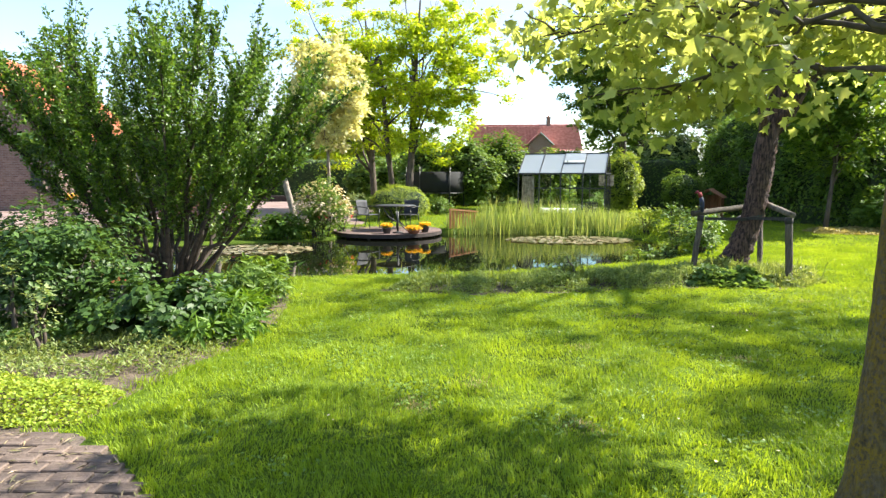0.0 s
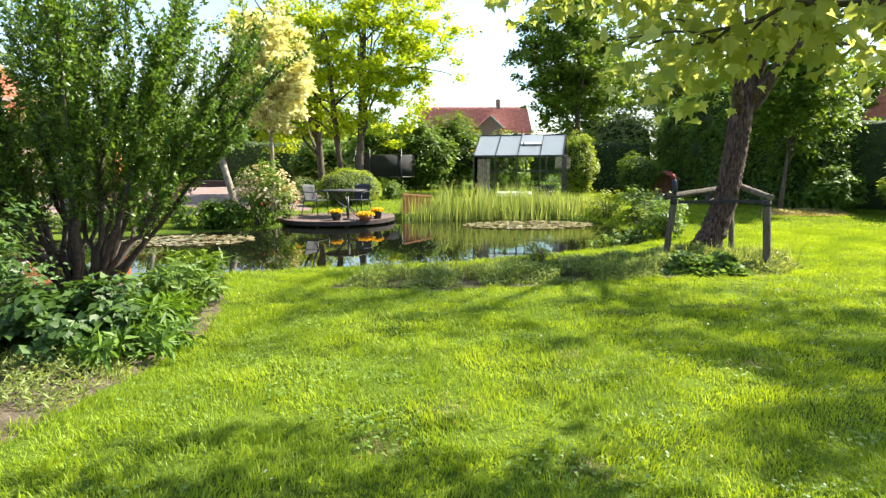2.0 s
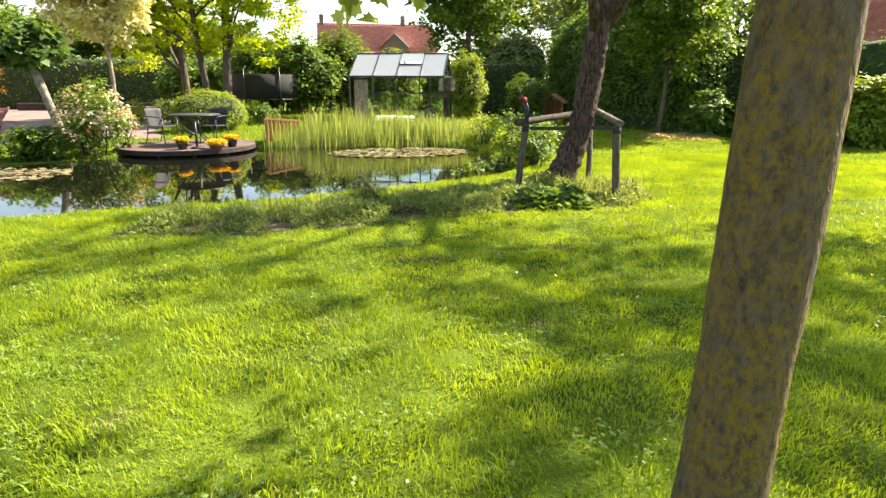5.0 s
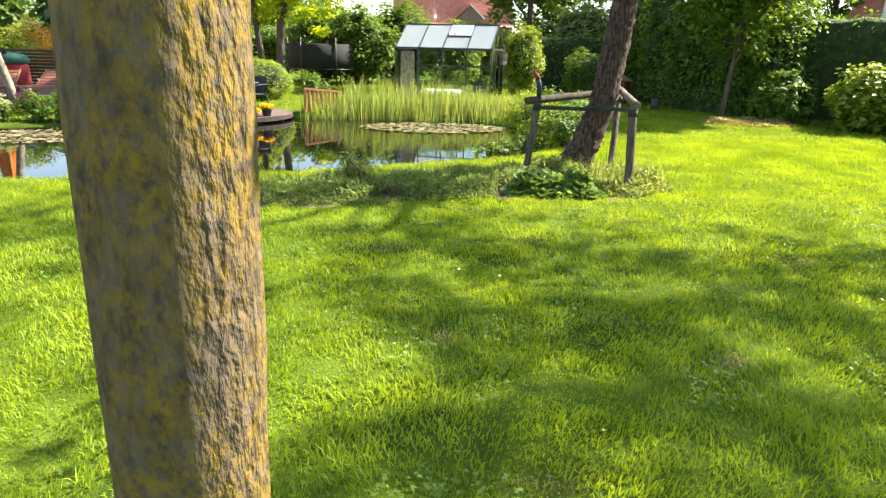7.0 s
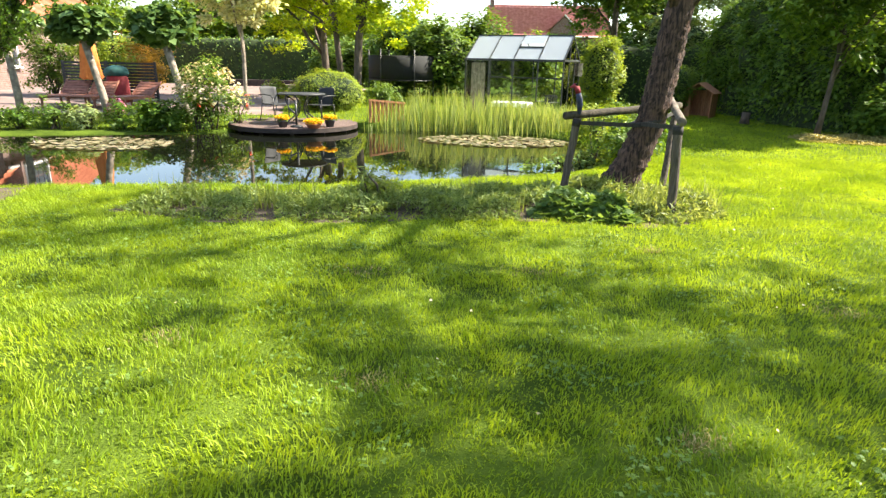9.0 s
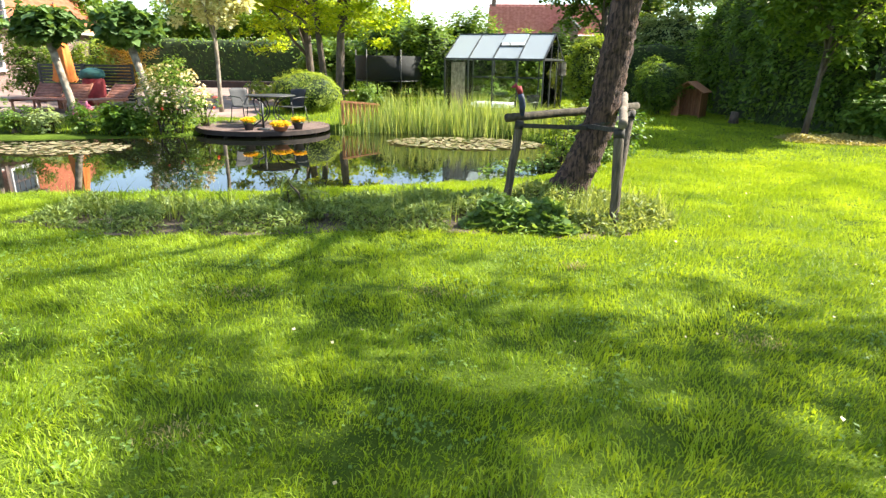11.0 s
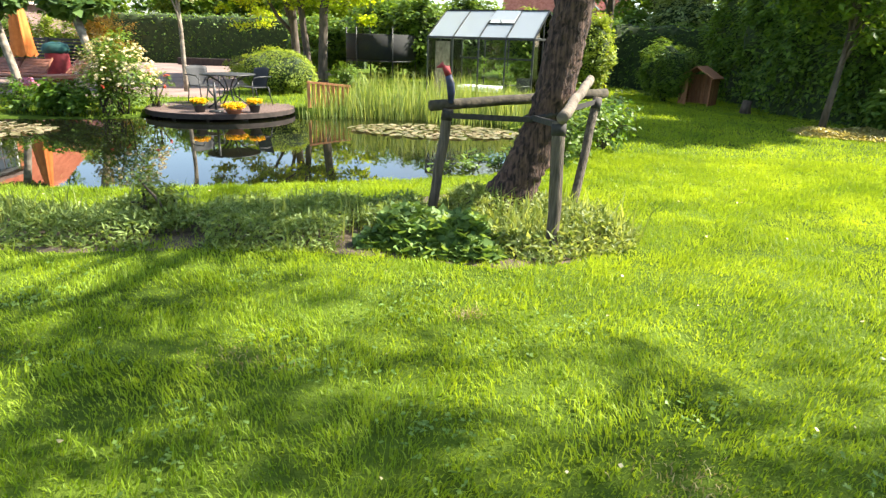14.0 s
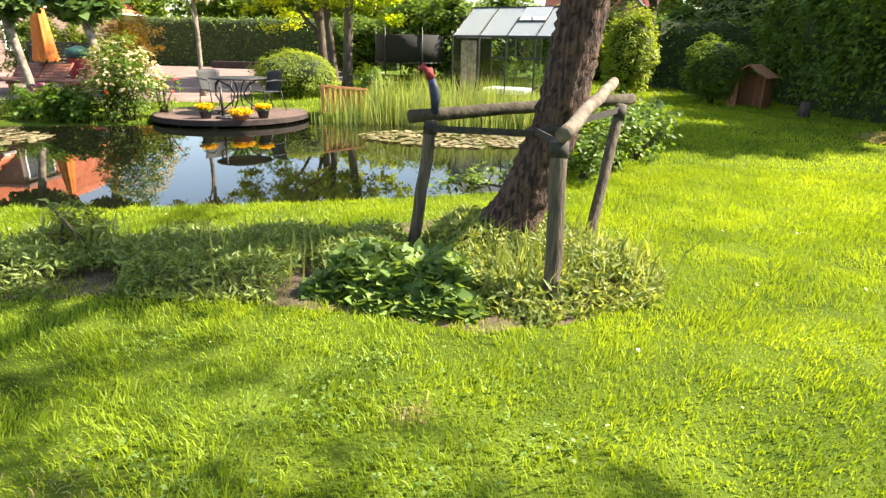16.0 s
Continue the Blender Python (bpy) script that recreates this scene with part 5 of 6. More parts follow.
# laurels in front of the side hedge
for i, (x, y, r, h) in enumerate(((14.75, 16.3, 1.0, 0.8), (15.9, 14.9, 1.0, 0.95), (13.5, 18.3, 0.8, 0.7))):
    bush("laurel_shrub", ground_at(x, y), "glossy yellow-green laurel in front of the hedge" if i < 2 else "dark green low shrub in front of the hedge", (r, r * 0.9, h), L_LIGHT if i < 2 else L_DARK, 0.15, 90, 50, 0.3, 240 + i, group="laurels", core=0.65)
cover("dry_plant_ring", "pale dry ground cover round a tree trunk", [(11.1, 17.5), (12.5, 17.1), (13.6, 17.3), (13.2, 18.2), (11.9, 18.8), (11.1, 18.3)], 3200, 0.12, L_DRY, 0.06, 245)

# ---- play hut ----
hut = thing("play_hut", ground_at(10.85, 24.15, 0.0), "small reddish-brown wooden play hut with an open front", "hut", turn=-35)
for k in range(8):
    part("wall_board", boxes((-0.45, -0.35 + 0.1 * k, 0.4, 0.025, 0.095, 0.8)), M_HUT, hut)
    part("wall_board", boxes((0.45, -0.35 + 0.1 * k, 0.4, 0.025, 0.095, 0.8)), M_HUT, hut)
for k in range(9):
    part("wall_board", boxes((-0.4 + 0.1 * k, 0.40, 0.45, 0.095, 0.025, 0.9)), M_HUT, hut)
part("wall_board", boxes((-0.32, -0.40, 0.4, 0.22, 0.025, 0.8)), M_HUT, hut)
for s in (-1, 1):
    bm = bmesh.new()
    box(bm, 0, 0, 0, 0.66, 1.0, 0.03, Matrix.Translation((s * 0.27, 0, 0.98)) @ Matrix.Rotation(radians(s * 32), 4, "Y"))
    part("roof_panel", bm, M_HUT, hut)
stump = thing("tree_stump", ground_at(11.5, 21.9, -0.02), "short cut grey tree stump at the lawn's edge", "stump")
part("wood", tubes_mesh("wood", [tube_arrays([(0, 0, 0), (0, 0, 0.2), (0.02, 0, 0.38)], [0.16, 0.13, 0.12], 14, 0.04)], M_BARK_FAR), None, stump)

# ---- rose and terrace border ----
bush("white_rose_bush", ground_at(-3.4, 16.75, -0.05), "full rose bush covered in cream-white blossoms at the water", (0.78, 0.7, 0.86), L_MID, 0.075, 110, 46, 0.26, 301, petals=L_PETALW, petal_size=0.055, petal_n=300)
for i, (x, y, c, n) in enumerate(((-2.95, 17.35, L_PETALR, 5), (-3.55, 16.45, L_PETALR, 3))):
    bush("red_rose_bush", ground_at(x, y), "low rose with a few red blossoms", (0.3, 0.3, 0.5), L_MID, 0.07, 20, 24, 0.14, 305 + i, petals=c, petal_size=0.07, petal_n=n)
bush("leafy_perennial", ground_at(-4.35, 16.25), "full green leafy perennial at the water's edge", (0.65, 0.4, 0.36), L_SHRUB, 0.10, 60, 40, 0.2, 309, category="perennial", wide=1.3)
brng = np.random.default_rng(310)
for i in range(11):
    x = -4.7 - 0.72 * i
    y = 16.35 - 0.14 * i + brng.normal(0, 0.12)
    bush("border_perennial", ground_at(x, y), "leafy perennial in the border along the terrace", (0.45, 0.35, brng.uniform(0.24, 0.38)), (L_MID, L_SHRUB, L_GREY)[i % 3], 0.08, 30, 34, 0.16, 320 + i, category="perennial", group="terrace border")
bush("pink_flower", ground_at(-6.35, 17.7), "spikes of pink flowers in the border", (0.2, 0.2, 0.3), L_MID, 0.06, 16, 20, 0.1, 340, petals=L_PETALP, petal_size=0.07, petal_n=60, category="flower")
bush("screen_shrub", ground_at(-10.3, 23.8), "loose yellow-green shrub behind the slatted screen", (1.5, 0.6, 1.15), L_LIGHT, 0.11, 110, 60, 0.32, 342)
bush("screen_shrub", ground_at(-12.6, 24.2), "loose green shrub behind the slatted screen", (1.3, 0.6, 1.3), L_MID, 0.11, 110, 60, 0.32, 343)
bush("amber_shrub", ground_at(-10.4, 26.6), "golden amber-leaved shrub behind the terrace", (1.1, 1.0, 1.2), L_AMBER, 0.11, 110, 60, 0.3, 341)
for i, (x, y) in enumerate(((-4.6, 25.5), (-3.9, 27.0), (-3.2, 24.4), (-0.2, 23.8))):
    bush("low_garden_shrub", ground_at(x, y), "low mixed green shrub beside the paving", (0.7, 0.6, 0.4), (L_LIGHT, L_GREY, L_MID, L_MID)[i], 0.09, 40, 36, 0.22, 350 + i, group="low shrubs")


# ---- loungers, parasol, screen ----
def lounger(m):
    t = thing("sun_lounger", (0, 0, 0), "red-brown slatted wooden sun lounger with raised back", "lounger", "sun loungers")
    for k in range(9):
        part("seat_slat", boxes((0, -0.05 - 0.13 * k, 0.33, 0.68, 0.11, 0.025)), M_LOUNGER, t)
    tilt = Matrix.Translation((0, 0.02, 0.34)) @ Matrix.Rotation(radians(40), 4, "X")
    for k in range(5):
        bm = bmesh.new()
        box(bm, 0, 0.07 + 0.115 * k, 0, 0.68, 0.095, 0.025, tilt)
        part("back_slat", bm, M_LOUNGER, t)
    for s in (-0.36, 0.36):
        part("side_rail", boxes((s, -0.55, 0.30, 0.04, 1.3, 0.08)), M_LOUNGER, t)
        bm = bmesh.new()
        box(bm, s, 0.31, 0, 0.035, 0.62, 0.05, tilt)
        part("back_rail", bm, M_LOUNGER, t)
        for y in (-1.1, -0.05):
            part("leg", boxes((s, y, 0.15, 0.05, 0.05, 0.30)), M_LOUNGER, t)
    t.matrix_basis = m
    return t


LZ = float(land(-8.6, 20.2)) + 0.02
l1 = lounger(pose(-9.35, 20.5, LZ, 0, 0, 8))
copy_thing(l1, pose(-8.45, 20.45, LZ, 0, 0, 5))
copy_thing(l1, pose(-7.3, 20.7, LZ, 0, 0, -12))
par = thing("closed_parasol", (-9.0, 21.0, LZ), "closed orange parasol on a slim pole", "parasol")
part("pole", tubes_mesh("pole", [tube_arrays([(0, 0, 0.04), (0, 0, 3.05)], [0.024, 0.02], 10)], M_FRAME), None, par)
part("base", tubes_mesh("base", [tube_arrays([(0, 0, 0), (0, 0, 0.05), (0, 0, 0.09)], [0.25, 0.25, 0.06], 20)], M_FRAME), None, par)
cz = np.linspace(0.78, 3.0, 14)
cvs = []
for j, z in enumerate(cz):
    r = np.interp(z, [0.78, 1.0, 1.8, 3.0], [0.29, 0.25, 0.18, 0.05])
    for k in range(24):
        a = 2 * math.pi * k / 24
        rr_ = r * (1 + 0.22 * math.cos(a * 8))
        cvs.append((rr_ * math.cos(a), rr_ * math.sin(a), z + (0.05 * math.cos(a * 8) if j == 0 else 0)))
cf = [(j * 24 + k, j * 24 + (k + 1) % 24, (j + 1) * 24 + (k + 1) % 24, (j + 1) * 24 + k) for j in range(13) for k in range(24)]
part("canopy", raw_mesh("canopy", cvs, np.array(cf), M_ORANGE, True), None, par, "folded orange canvas")


def screen(x, y, w, turn):
    t = thing("slatted_screen", (x, y, LZ), "black horizontal slatted garden screen", "screen", "slatted screens", turn)
    for s in (0, w):
        part("post", boxes((s, 0, 0.65, 0.07, 0.07, 1.3)), M_FRAME, t)
    for k in range(12):
        part("slat", boxes((w / 2, 0, 0.14 + 0.10 * k, w - 0.07, 0.022, 0.07)), M_FRAME, t)


screen(-11.0, 22.6, 1.5, 0)
screen(-9.45, 22.6, 1.6, 4)
grill = thing("covered_barbecue", (-8.85, 22.1, LZ), "covered garden barbecue in red and teal cloth", "barbecue")
part("cover", tubes_mesh("cover", [tube_arrays([(0, 0, 0), (0, 0, 0.3), (0, 0, 0.8), (0, 0, 0.95)], [0.36, 0.34, 0.32, 0.2], 16, 0.03)], M_RED), None, grill, "red cover")
part("cap", tubes_mesh("cap", [tube_arrays([(0, 0, 0.85), (0, 0, 0.95), (0, 0, 1.1), (0, 0, 1.18)], [0.33, 0.37, 0.30, 0.1], 16, 0.09)], M_TEAL), None, grill, "teal cover")
bench = thing("garden_bench", (-5.2, 27.5, float(land(-5.2, 27.5)) + 0.02), "simple low wooden garden bench", "bench", turn=-10)
for k in range(4):
    part("seat_slat", boxes((0, 0.1 * k, 0.45, 1.6, 0.085, 0.035)), M_RAIL, bench)
for sx in (-0.65, 0.65):
    part("leg", boxes((sx, 0.15, 0.21, 0.07, 0.35, 0.42)), M_RAIL, bench)
lowwall = thing("low_terrace_wall", (-12, 35.8, float(land(-12, 35.8)) - 0.02), "low brown timber edging wall at the terrace's back", "low wall", kind="structure")
part("beam", boxes((4.0, 0, 0.2, 9.0, 0.25, 0.4), bevel=0.02), M_DECKRIM, lowwall)


# ---- houses ----
def window(parent, m, w, h, rows=2, cols=2):
    """Recessed window with frame, bars, sill and panes."""
    win = part("window", boxes((0, 0, h + 0.04, w + 0.16, 0.10, 0.08), (0, 0, -0.04, w + 0.16, 0.10, 0.08), (-w / 2 - 0.04, 0, h / 2, 0.08, 0.10, h), (w / 2 + 0.04, 0, h / 2, 0.08, 0.10, h)), M_WHITE, parent, "white-framed window")
    win.matrix_basis = m
    part("sill", boxes((0, -0.06, -0.11, w + 0.24, 0.2, 0.05)), M_WHITE, win)
    for r in range(rows):
        for c in range(cols):
            part("pane", boxes((-w / 2 + (c + 0.5) * w / cols, 0.02, (r + 0.5) * h / rows, w / cols - 0.06, 0.02, h / rows - 0.06)), M_DARKGLASS, win)
    return win


def tiled_slope(parent, m, w, l, tile_w, tile_l, material, name="roof"):
    """A roof slope of real overlapping tile courses: w along the eaves, l up the slope."""
    v, f = [], []
    nu = int(w / tile_w)
    nr = int(l / tile_l)
    for r in range(nr):
        y0, y1 = r * l / nr, (r + 1) * l / nr + 0.02
        for c in range(nu * 4 + 1):
            x = -w / 2 + w * c / (nu * 4)
            wave = 0.030 * math.sin(c * math.pi / 2)
            v += [(x, y0, 0.075 + wave), (x, y1, 0.03 + wave)]
        o = len(v) - 2 * (nu * 4 + 1)
        f += [(o + 2 * c, o + 2 * c + 2, o + 2 * c + 3, o + 2 * c + 1) for c in range(nu * 4)]
        if r:
            q = o - 2 * (nu * 4 + 1)
            f += [(q + 2 * c + 1, q + 2 * c + 3, o + 2 * c + 2, o + 2 * c) for c in range(nu * 4)]
    ob = part(name, raw_mesh(name, v, np.array(f), material), None, parent)
    ob.matrix_basis = m
    part("roof_deck", boxes((0, l / 2, -0.06, w, l, 0.1)), M_DARKBRICK, ob)
    return ob


def house(name, base, turn, w, d, eave, ridge, wall, tile, label, windows=(), chimneys=(), tile_size=(0.3, 0.36)):
    """Gabled house: ridge along its own x."""
    h = thing(name, base, label, "house", turn=turn)
    bm = bmesh.new()
    t = 0.3
    box(bm, w / 2, t / 2, eave / 2, w, t, eave)
    part("wall", bm, wall, h)
    part("wall", boxes((w / 2, d - t / 2, eave / 2, w, t, eave)), wall, h)
    for x in (0, w - t):
        bm = bmesh.new()
        pr = [(x, t, 0), (x, d - t, 0), (x, d - t, eave), (x, d / 2, ridge - 0.15), (x, t, eave)]
        a = [bm.verts.new(p) for p in pr]
        b = [bm.verts.new((p[0] + t, p[1], p[2])) for p in pr]
        bm.faces.new(a)
        bm.faces.new(b[::-1])
        for k in range(5):
            bm.faces.new((a[k], a[(k + 1) % 5], b[(k + 1) % 5], b[k]))
        part("gable_wall", bm, wall, h)
    ang = math.atan2(ridge - eave, d / 2)
    sl = math.hypot(ridge - eave, d / 2) + 0.35
    ey, ez = -0.35 * math.cos(ang), eave - 0.35 * math.sin(ang)
    tiled_slope(h, Matrix.Translation((w / 2, ey, ez)) @ Matrix.Rotation(ang, 4, "X"), w + 0.5, sl, *tile_size, tile)
    tiled_slope(h, Matrix.Translation((w / 2, d - ey, ez)) @ Matrix.Rotation(math.pi, 4, "Z") @ Matrix.Rotation(ang, 4, "X"), w + 0.5, sl, *tile_size, tile)
    part("ridge_tiles", tubes_mesh("ridge_tiles", [tube_arrays([(-0.25 + 0.3 * k, d / 2, ridge + 0.03) for k in range(int((w + 0.5) / 0.3) + 1)], [0.12 + 0.02 * (k % 2) for k in range(int((w + 0.5) / 0.3) + 1)], 8)], tile), None, h)
    part("gutter", tubes_mesh("gutter", [tube_arrays([(-0.25, ey - 0.06, ez - 0.02), (w + 0.25, ey - 0.06, ez - 0.02)], [0.06, 0.06], 8)], M_WHITE), None, h)
    for x, y, hh in chimneys:
        c = part("chimney", boxes((x, y, ridge + hh / 2 - 0.7, 0.6, 0.6, hh + 1.4), (x, y, ridge + hh, 0.72, 0.72, 0.12)), M_DARKBRICK, h)
        part("chimney_pot", tubes_mesh("chimney_pot", [tube_arrays([(x, y, ridge + hh), (x, y, ridge + hh + 0.3)], [0.12, 0.1], 10)], M_TERRA), None, c)
    for x, z, ww, hh in windows:
        window(h, Matrix.Translation((x, -0.02, z)), ww, hh)
    return h


# red-roofed house behind the greenhouse
far = house("red_roofed_house", (4.0, 90, 0), -3, 16.5, 10, 5.4, 9.4, M_DARKBRICK, M_TILE, "red-roofed brick house far behind the garden", [(1.8, 3.0, 1.4, 1.6), (4.6, 3.0, 1.4, 1.6)], [(0.4, 5, 1.2), (12.2, 5, 1.2)], (0.5, 0.6))
part("cross_gable", boxes((10.4, 0.6, 5.4, 3.4, 2.4, 1.6)), M_DARKBRICK, far, "brown cross gable on the roof")
# Right slope is coloured white in place of a bright reflection off it.
for s_ in (-1, 1):
    bm = bmesh.new()
    box(bm, 0, 0, 0, 2.7, 4.2, 0.14, Matrix.Translation((10.4 + s_ * 1.02, 1.2, 7.0)) @ Matrix.Rotation(radians(s_ * 42), 4, "Y"))
    part("gable_roof", bm, M_TILE if s_ < 0 else M_WHITE, far)
bm = bmesh.new()
tri = [bm.verts.new(p) for p in ((8.7, -0.62, 6.1), (12.1, -0.62, 6.1), (10.4, -0.62, 7.75))]
tri2 = [bm.verts.new(p) for p in ((8.7, 0.2, 6.1), (12.1, 0.2, 6.1), (10.4, 0.2, 7.75))]
bm.faces.new(tri)
bm.faces.new(tri2[::-1])
for k in range(3):
    bm.faces.new((tri[k], tri[(k + 1) % 3], tri2[(k + 1) % 3], tri2[k]))
part("gable_front", bm, M_DARKBRICK, far)

# house on the right, above the side hedge
rh = house("neighbour_house", (25.9, 32.6, 0), -78, 16, 9, 3.1, 8.3, M_DARKBRICK, M_TILE, "brick house with red tiled roof and white dormer behind the hedge", (), [(5.6, 4.0, 0.9)], (0.42, 0.5))
part("dormer", boxes((3.6, 1.35, 4.35, 3.3, 2.3, 1.5), (3.6, 1.25, 5.2, 3.8, 2.8, 0.16)), M_WHITE, rh, "white-painted dormer")
window(rh, Matrix.Translation((3.6, 0.14, 3.78)), 2.8, 1.1, 2, 4)
bm = bmesh.new()
ang = math.atan2(5.2, 4.5)
box(bm, 0, 0, 0, 13.6, 1.5, 0.05, Matrix.Translation((7.4, 3.0, 6.72)) @ Matrix.Rotation(ang, 4, "X"))
part("solar_panel", bm, M_SLATE, rh, "row of dark solar panels")

# pink brick house by the terrace
lh = house("brick_house", (-17.0, 26.5, -0.05), 100, 14, 8, 3.0, 7.2, M_WALLBRICK, M_TILE2, "pale pink brick house with an orange tiled roof beside the terrace", [(2.0, 1.0, 0.8, 1.3)], [(10, 4, 0.9)], (0.32, 0.38))
window(lh, Matrix.Translation((-0.02, 3.2, 1.0)) @ Matrix.Rotation(-math.pi / 2, 4, "Z"), 0.9, 1.4)
part("dormer", boxes((1.6, 0.7, 3.35, 2.3, 2.2, 1.5), (1.6, 0.6, 4.18, 2.7, 2.6, 0.14)), M_WALLBRICK, lh, "brick dormer with white windows")
window(lh, Matrix.Translation((1.6, -0.43, 2.85)), 1.7, 1.1, 2, 4)
pump = thing("notice_box", ground_at(-13.2, 19.5), "grey weathered wooden post with a glazed box", "post")
part("post", boxes((0, 0, 0.6, 0.09, 0.09, 1.2)), M_STAKE, pump)
part("box", boxes((0, 0, 1.45, 0.42, 0.2, 0.6), bevel=0.01), M_STAKE, pump)
part("glass", boxes((0, -0.105, 1.45, 0.32, 0.012, 0.48)), M_DARKGLASS, pump)
bowl = thing("yellow_flower_bowl", ground_at(-11.6, 18.6), "bowl of yellow flowers on a stand", "flower bowl")
part("bowl", tubes_mesh("bowl", [tube_arrays([(0, 0, 0), (0, 0, 0.7), (0, 0, 0.72), (0, 0, 0.9)], [0.06, 0.05, 0.2, 0.28], 16)], M_POT), None, bowl)
part("flowers", leaf_mesh("flowers", ball_points(np.random.default_rng(5), 300, (0, 0, 0.97), (0.3, 0.3, 0.12), 0.4), 0.06, L_PETALY, PETAL, PETAL_F, 0.6), None, bowl)

# ---- lawn grass ----
BARE = [(0.25, 4.4, 0.16), (-0.2, 3.95, 0.13), (1.3, 5.4, 0.10), (0.9, 3.6, 0.11), (2.6, 5.0, 0.10), (3.6, 6.9, 0.14), (4.1, 4.6, 0.1), (2.2, 6.7, 0.13), (5.6, 6.2, 0.12), (2.9, 3.7, 0.1), (4.7, 7.6, 0.08)]

def lawn_points(n, x0, x1, y0, y1, seed, fade=None, near=1.0):
    rng = np.random.default_rng(seed)
    p = np.column_stack([rng.uniform(x0, x1, n), y0 + (y1 - y0) * rng.random(n) ** near])
    keep = (poly_distance(p[:, 0], p[:, 1], POND) > 0.02) & (poly_distance(p[:, 0], p[:, 1], np.array(BED_LEFT)) > -0.35 * rng.random(n) ** 2) & (poly_distance(p[:, 0], p[:, 1], np.array(BED_MID)) > -0.4 * rng.random(n) ** 2) & (poly_distance(p[:, 0], p[:, 1], np.array(PATH)) > 0.03)
    if fade is not None:
        keep &= fade(p, rng)
    for bx_, by_, br_ in BARE:
        keep &= (np.hypot(p[:, 0] - bx_, p[:, 1] - by_) > br_ * rng.uniform(0.2, 1.3, n))
    p = p[keep]
    return np.column_stack([p, land(p[:, 0], p[:, 1]) - 0.004]), rng


def tufts(pts, rng, lo, hi):
    """Blade lengths, with taller clumps here and there."""
    k = np.array([noise.noise(Vector((x * 3.1, y * 3.1, 0.0))) + 0.6 * noise.noise(Vector((x * 11.0, y * 11.0, 4.0))) for x, y, _ in pts])
    return rng.uniform(lo, hi, len(pts)) * (1 + 0.95 * np.clip(k, -0.65, 1.0))


pts, r_ = lawn_points(265000, -2.6, 8.2, 2.2, 8.4, 401, near=1.3)
blades("lawn_grass_near", "fresh green mown grass", pts, tufts(pts, r_, 0.022, 0.062), 0.0063, M_GRASS, 1.05, 402, flow=0.15)
pts, r_ = lawn_points(420000, -6, 13, 8.4, 14.5, 403)
blades("lawn_grass_middle", "fresh green mown grass", pts, tufts(pts, r_, 0.028, 0.065), 0.0085, M_GRASS, 1.05, 404, simple=True, flow=0.15)
pts, r_ = lawn_points(150000, 5.5, 20, 11.0, 27, 405)
blades("lawn_grass_far", "fresh green mown grass", pts, r_.uniform(0.03, 0.07, len(pts)), 0.017, M_GRASS, 0.9, 406, simple=True)
pts, r_ = lawn_points(60000, -14, 10, 16.0, 33, 407, lambda p, r: poly_distance(p[:, 0], p[:, 1], np.array(TERRACE)) > 0.05)
blades("lawn_grass_back", "green grass beyond the pond", pts, r_.uniform(0.04, 0.14, len(pts)), 0.018, M_GRASS, 0.8, 408, simple=True)

pts, r_ = lawn_points(80000, -1.5, 18, -5, 11, 409, lambda p, r: (p[:, 1] < 2.2) | ((p[:, 0] > 8.2) & (p[:, 1] < 8.4)) | (p[:, 0] > 13))
blades("lawn_grass_side", "fresh green mown grass", pts, r_.uniform(0.03, 0.07, len(pts)), 0.014, M_GRASS, 0.9, 410, simple=True)

drng = np.random.default_rng(440)
dp = np.vstack([np.column_stack([drng.normal(bx_, br_ * 0.9, 170), drng.normal(by_, br_ * 0.7, 170)]) for bx_, by_, br_ in BARE])
blades("dry_grass", "straw-coloured dry grass in worn spots", np.column_stack([dp, land(dp[:, 0], dp[:, 1]) - 0.004]), drng.uniform(0.015, 0.045, len(dp)), 0.006, L_STRAW, 1.6, 441)

# clover and daisies in the lawn
crng = np.random.default_rng(420)
cl = np.vstack([np.column_stack([crng.normal(cx, 0.13, 26), crng.normal(cy, 0.11, 26)]) for cx, cy in zip(crng.uniform(-1.5, 8, 130), crng.uniform(2.4, 8.0, 130))])
cl = cl[(poly_distance(cl[:, 0], cl[:, 1], np.array(BED_MID)) > 0.05) & (poly_distance(cl[:, 0], cl[:, 1], np.array(BED_LEFT)) > 0.05)]
cl3 = np.column_stack([cl, land(cl[:, 0], cl[:, 1]) + crng.uniform(0.03, 0.055, len(cl))])
tagged(new("clover", leaf_mesh("clover", np.repeat(cl3, 3, axis=0), 0.019, L_CLOVER, seed=421, up=1.2, wide=1.7)), "pale green clover scattered through the lawn", "clover", kind="stuff")
dz = np.column_stack([crng.uniform(-2, 10, 130), crng.uniform(2.5, 12, 130)])
dz = dz[(poly_distance(dz[:, 0], dz[:, 1], np.array(BED_MID)) > 0.05) & (poly_distance(dz[:, 0], dz[:, 1], np.array(BED_LEFT)) > 0.05) & (poly_distance(dz[:, 0], dz[:, 1], POND) > 0.1)]
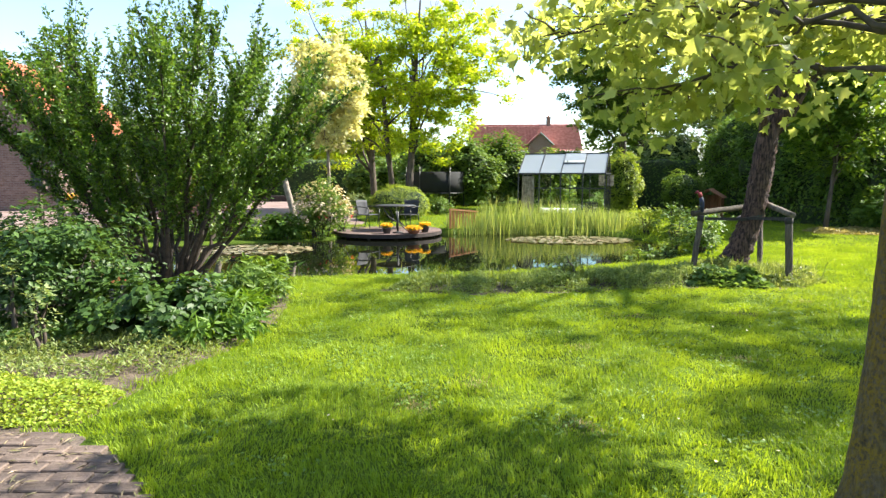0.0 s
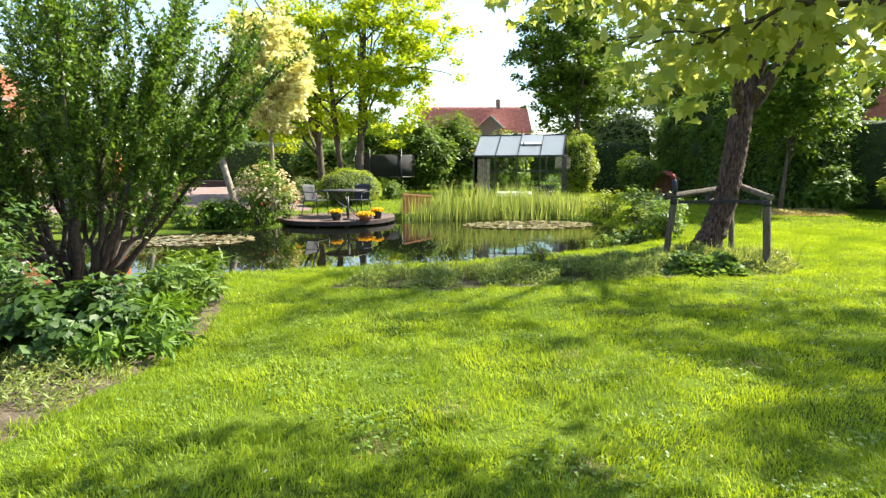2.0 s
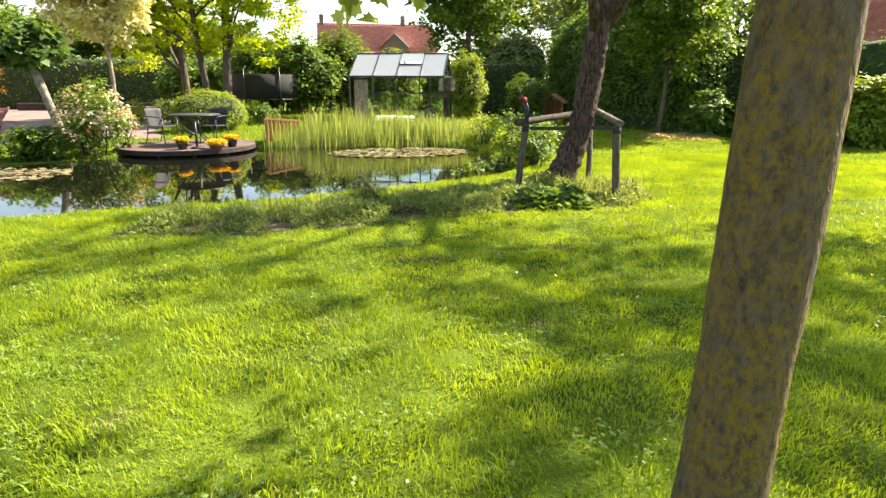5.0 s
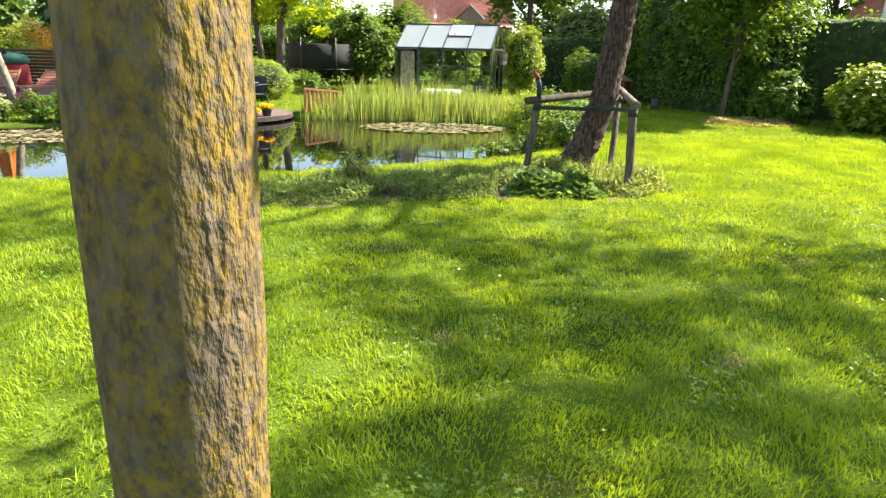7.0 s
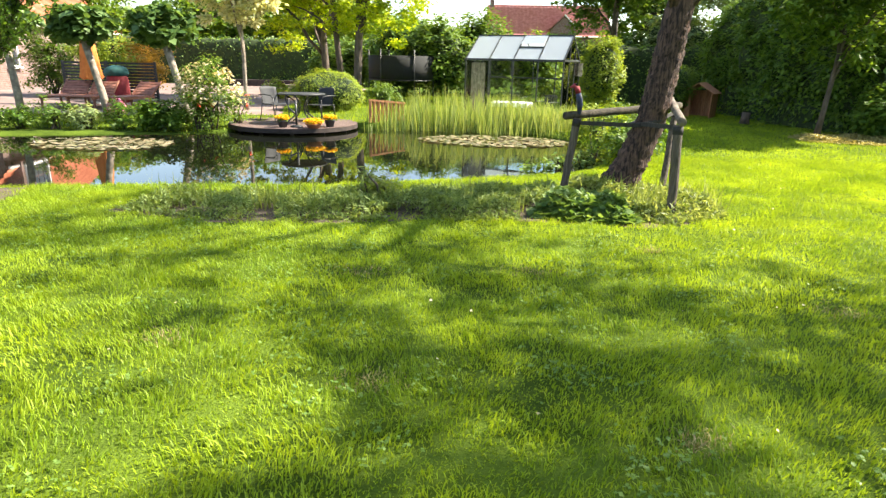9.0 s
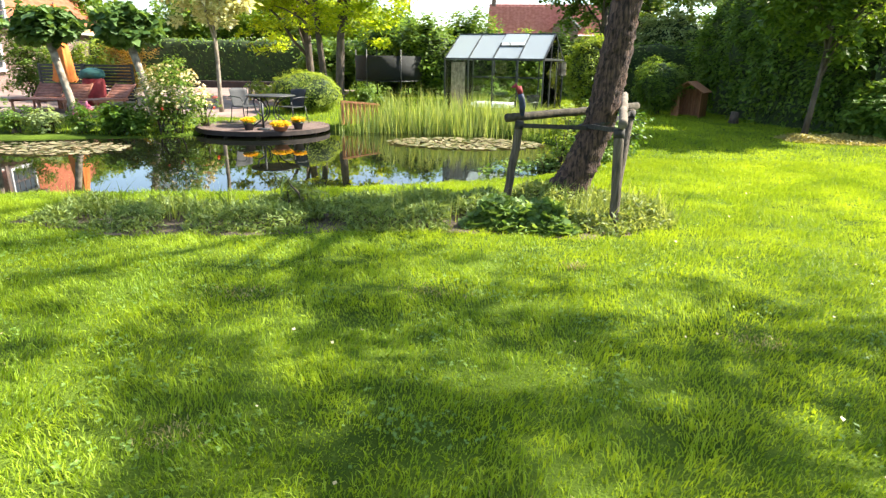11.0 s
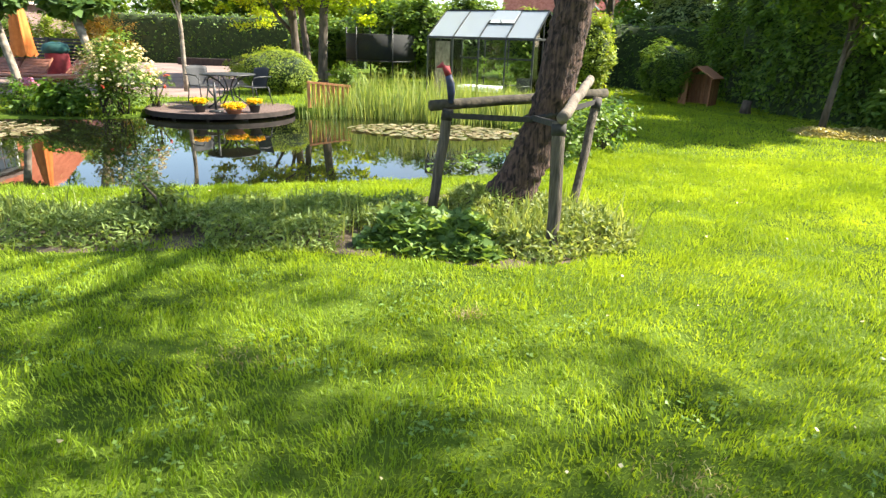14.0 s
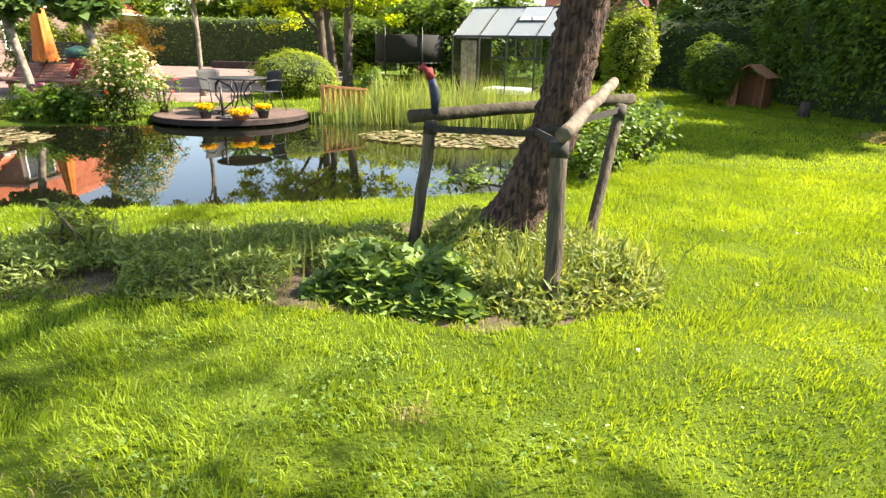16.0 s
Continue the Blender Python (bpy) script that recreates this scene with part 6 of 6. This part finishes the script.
tagged(new("fallen_petals", leaf_mesh("fallen_petals", np.column_stack([dz, land(dz[:, 0], dz[:, 1]) + 0.05]), 0.022, L_PETALW, PETAL, PETAL_F, 1.0, seed=422)), "small pale petals lying on the grass", "petals", kind="stuff")

# ---- trampoline with a safety net ----
tramp = thing("trampoline", ground_at(-0.4, 30.0), "round trampoline with a black safety net on poles", "trampoline")
part("mat", tubes_mesh("mat", [tube_arrays([(0, 0, 0.70), (0, 0, 0.73)], [1.45, 1.45], 32)], M_FRAME), None, tramp)
for k in range(6):
    a = k * math.pi / 3
    part("leg", tubes_mesh("leg", [tube_arrays([(1.45 * math.cos(a), 1.45 * math.sin(a), 0), (1.45 * math.cos(a), 1.45 * math.sin(a), 2.0)], [0.025, 0.025], 8)], M_FRAME), None, tramp)
part("safety_net", tubes_mesh("safety_net", [tube_arrays([(0, 0, 0.76), (0, 0, 1.2), (0, 0, 1.75)], [1.43, 1.42, 1.43], 32)], M_NET), None, tramp, "black netting")

# ---- bricks of the path by the border ----
brick_me = bm_mesh("brick", boxes((0, 0, 0, 0.196, 0.094, 0.05), bevel=0.006), M_BRICKP)
path_ob = bpy.data.objects["path"]
prng = np.random.default_rng(431)
for j in range(19):
    for i in range(13):
        x, y = -3.55 + i * 0.206 + (0.103 if j % 2 else 0), 1.62 + j * 0.104
        if poly_distance(x, y, np.array(PATH)) < -0.03:
            b = part("brick", brick_me, None, path_ob)
            b.matrix_basis = pose(x + prng.normal(0, 0.003), y + prng.normal(0, 0.003), float(land(x, y)) + 0.002 + prng.normal(0, 0.003), prng.normal(0, 0.8), prng.normal(0, 0.8), prng.normal(0, 1.0))
lp = np.column_stack([prng.uniform(-3.2, -1.2, 500), prng.uniform(1.8, 3.4, 500)])
lp = lp[poly_distance(lp[:, 0], lp[:, 1], np.array(PATH)) < -0.01]
tagged(new("dry_litter", leaf_mesh("dry_litter", np.column_stack([lp, land(lp[:, 0], lp[:, 1]) + 0.035]), 0.07, L_LILY, LONG, OVAL_F, 1.6, seed=432, wide=0.5)), "dry grass and leaf litter on the path", "litter", kind="stuff")
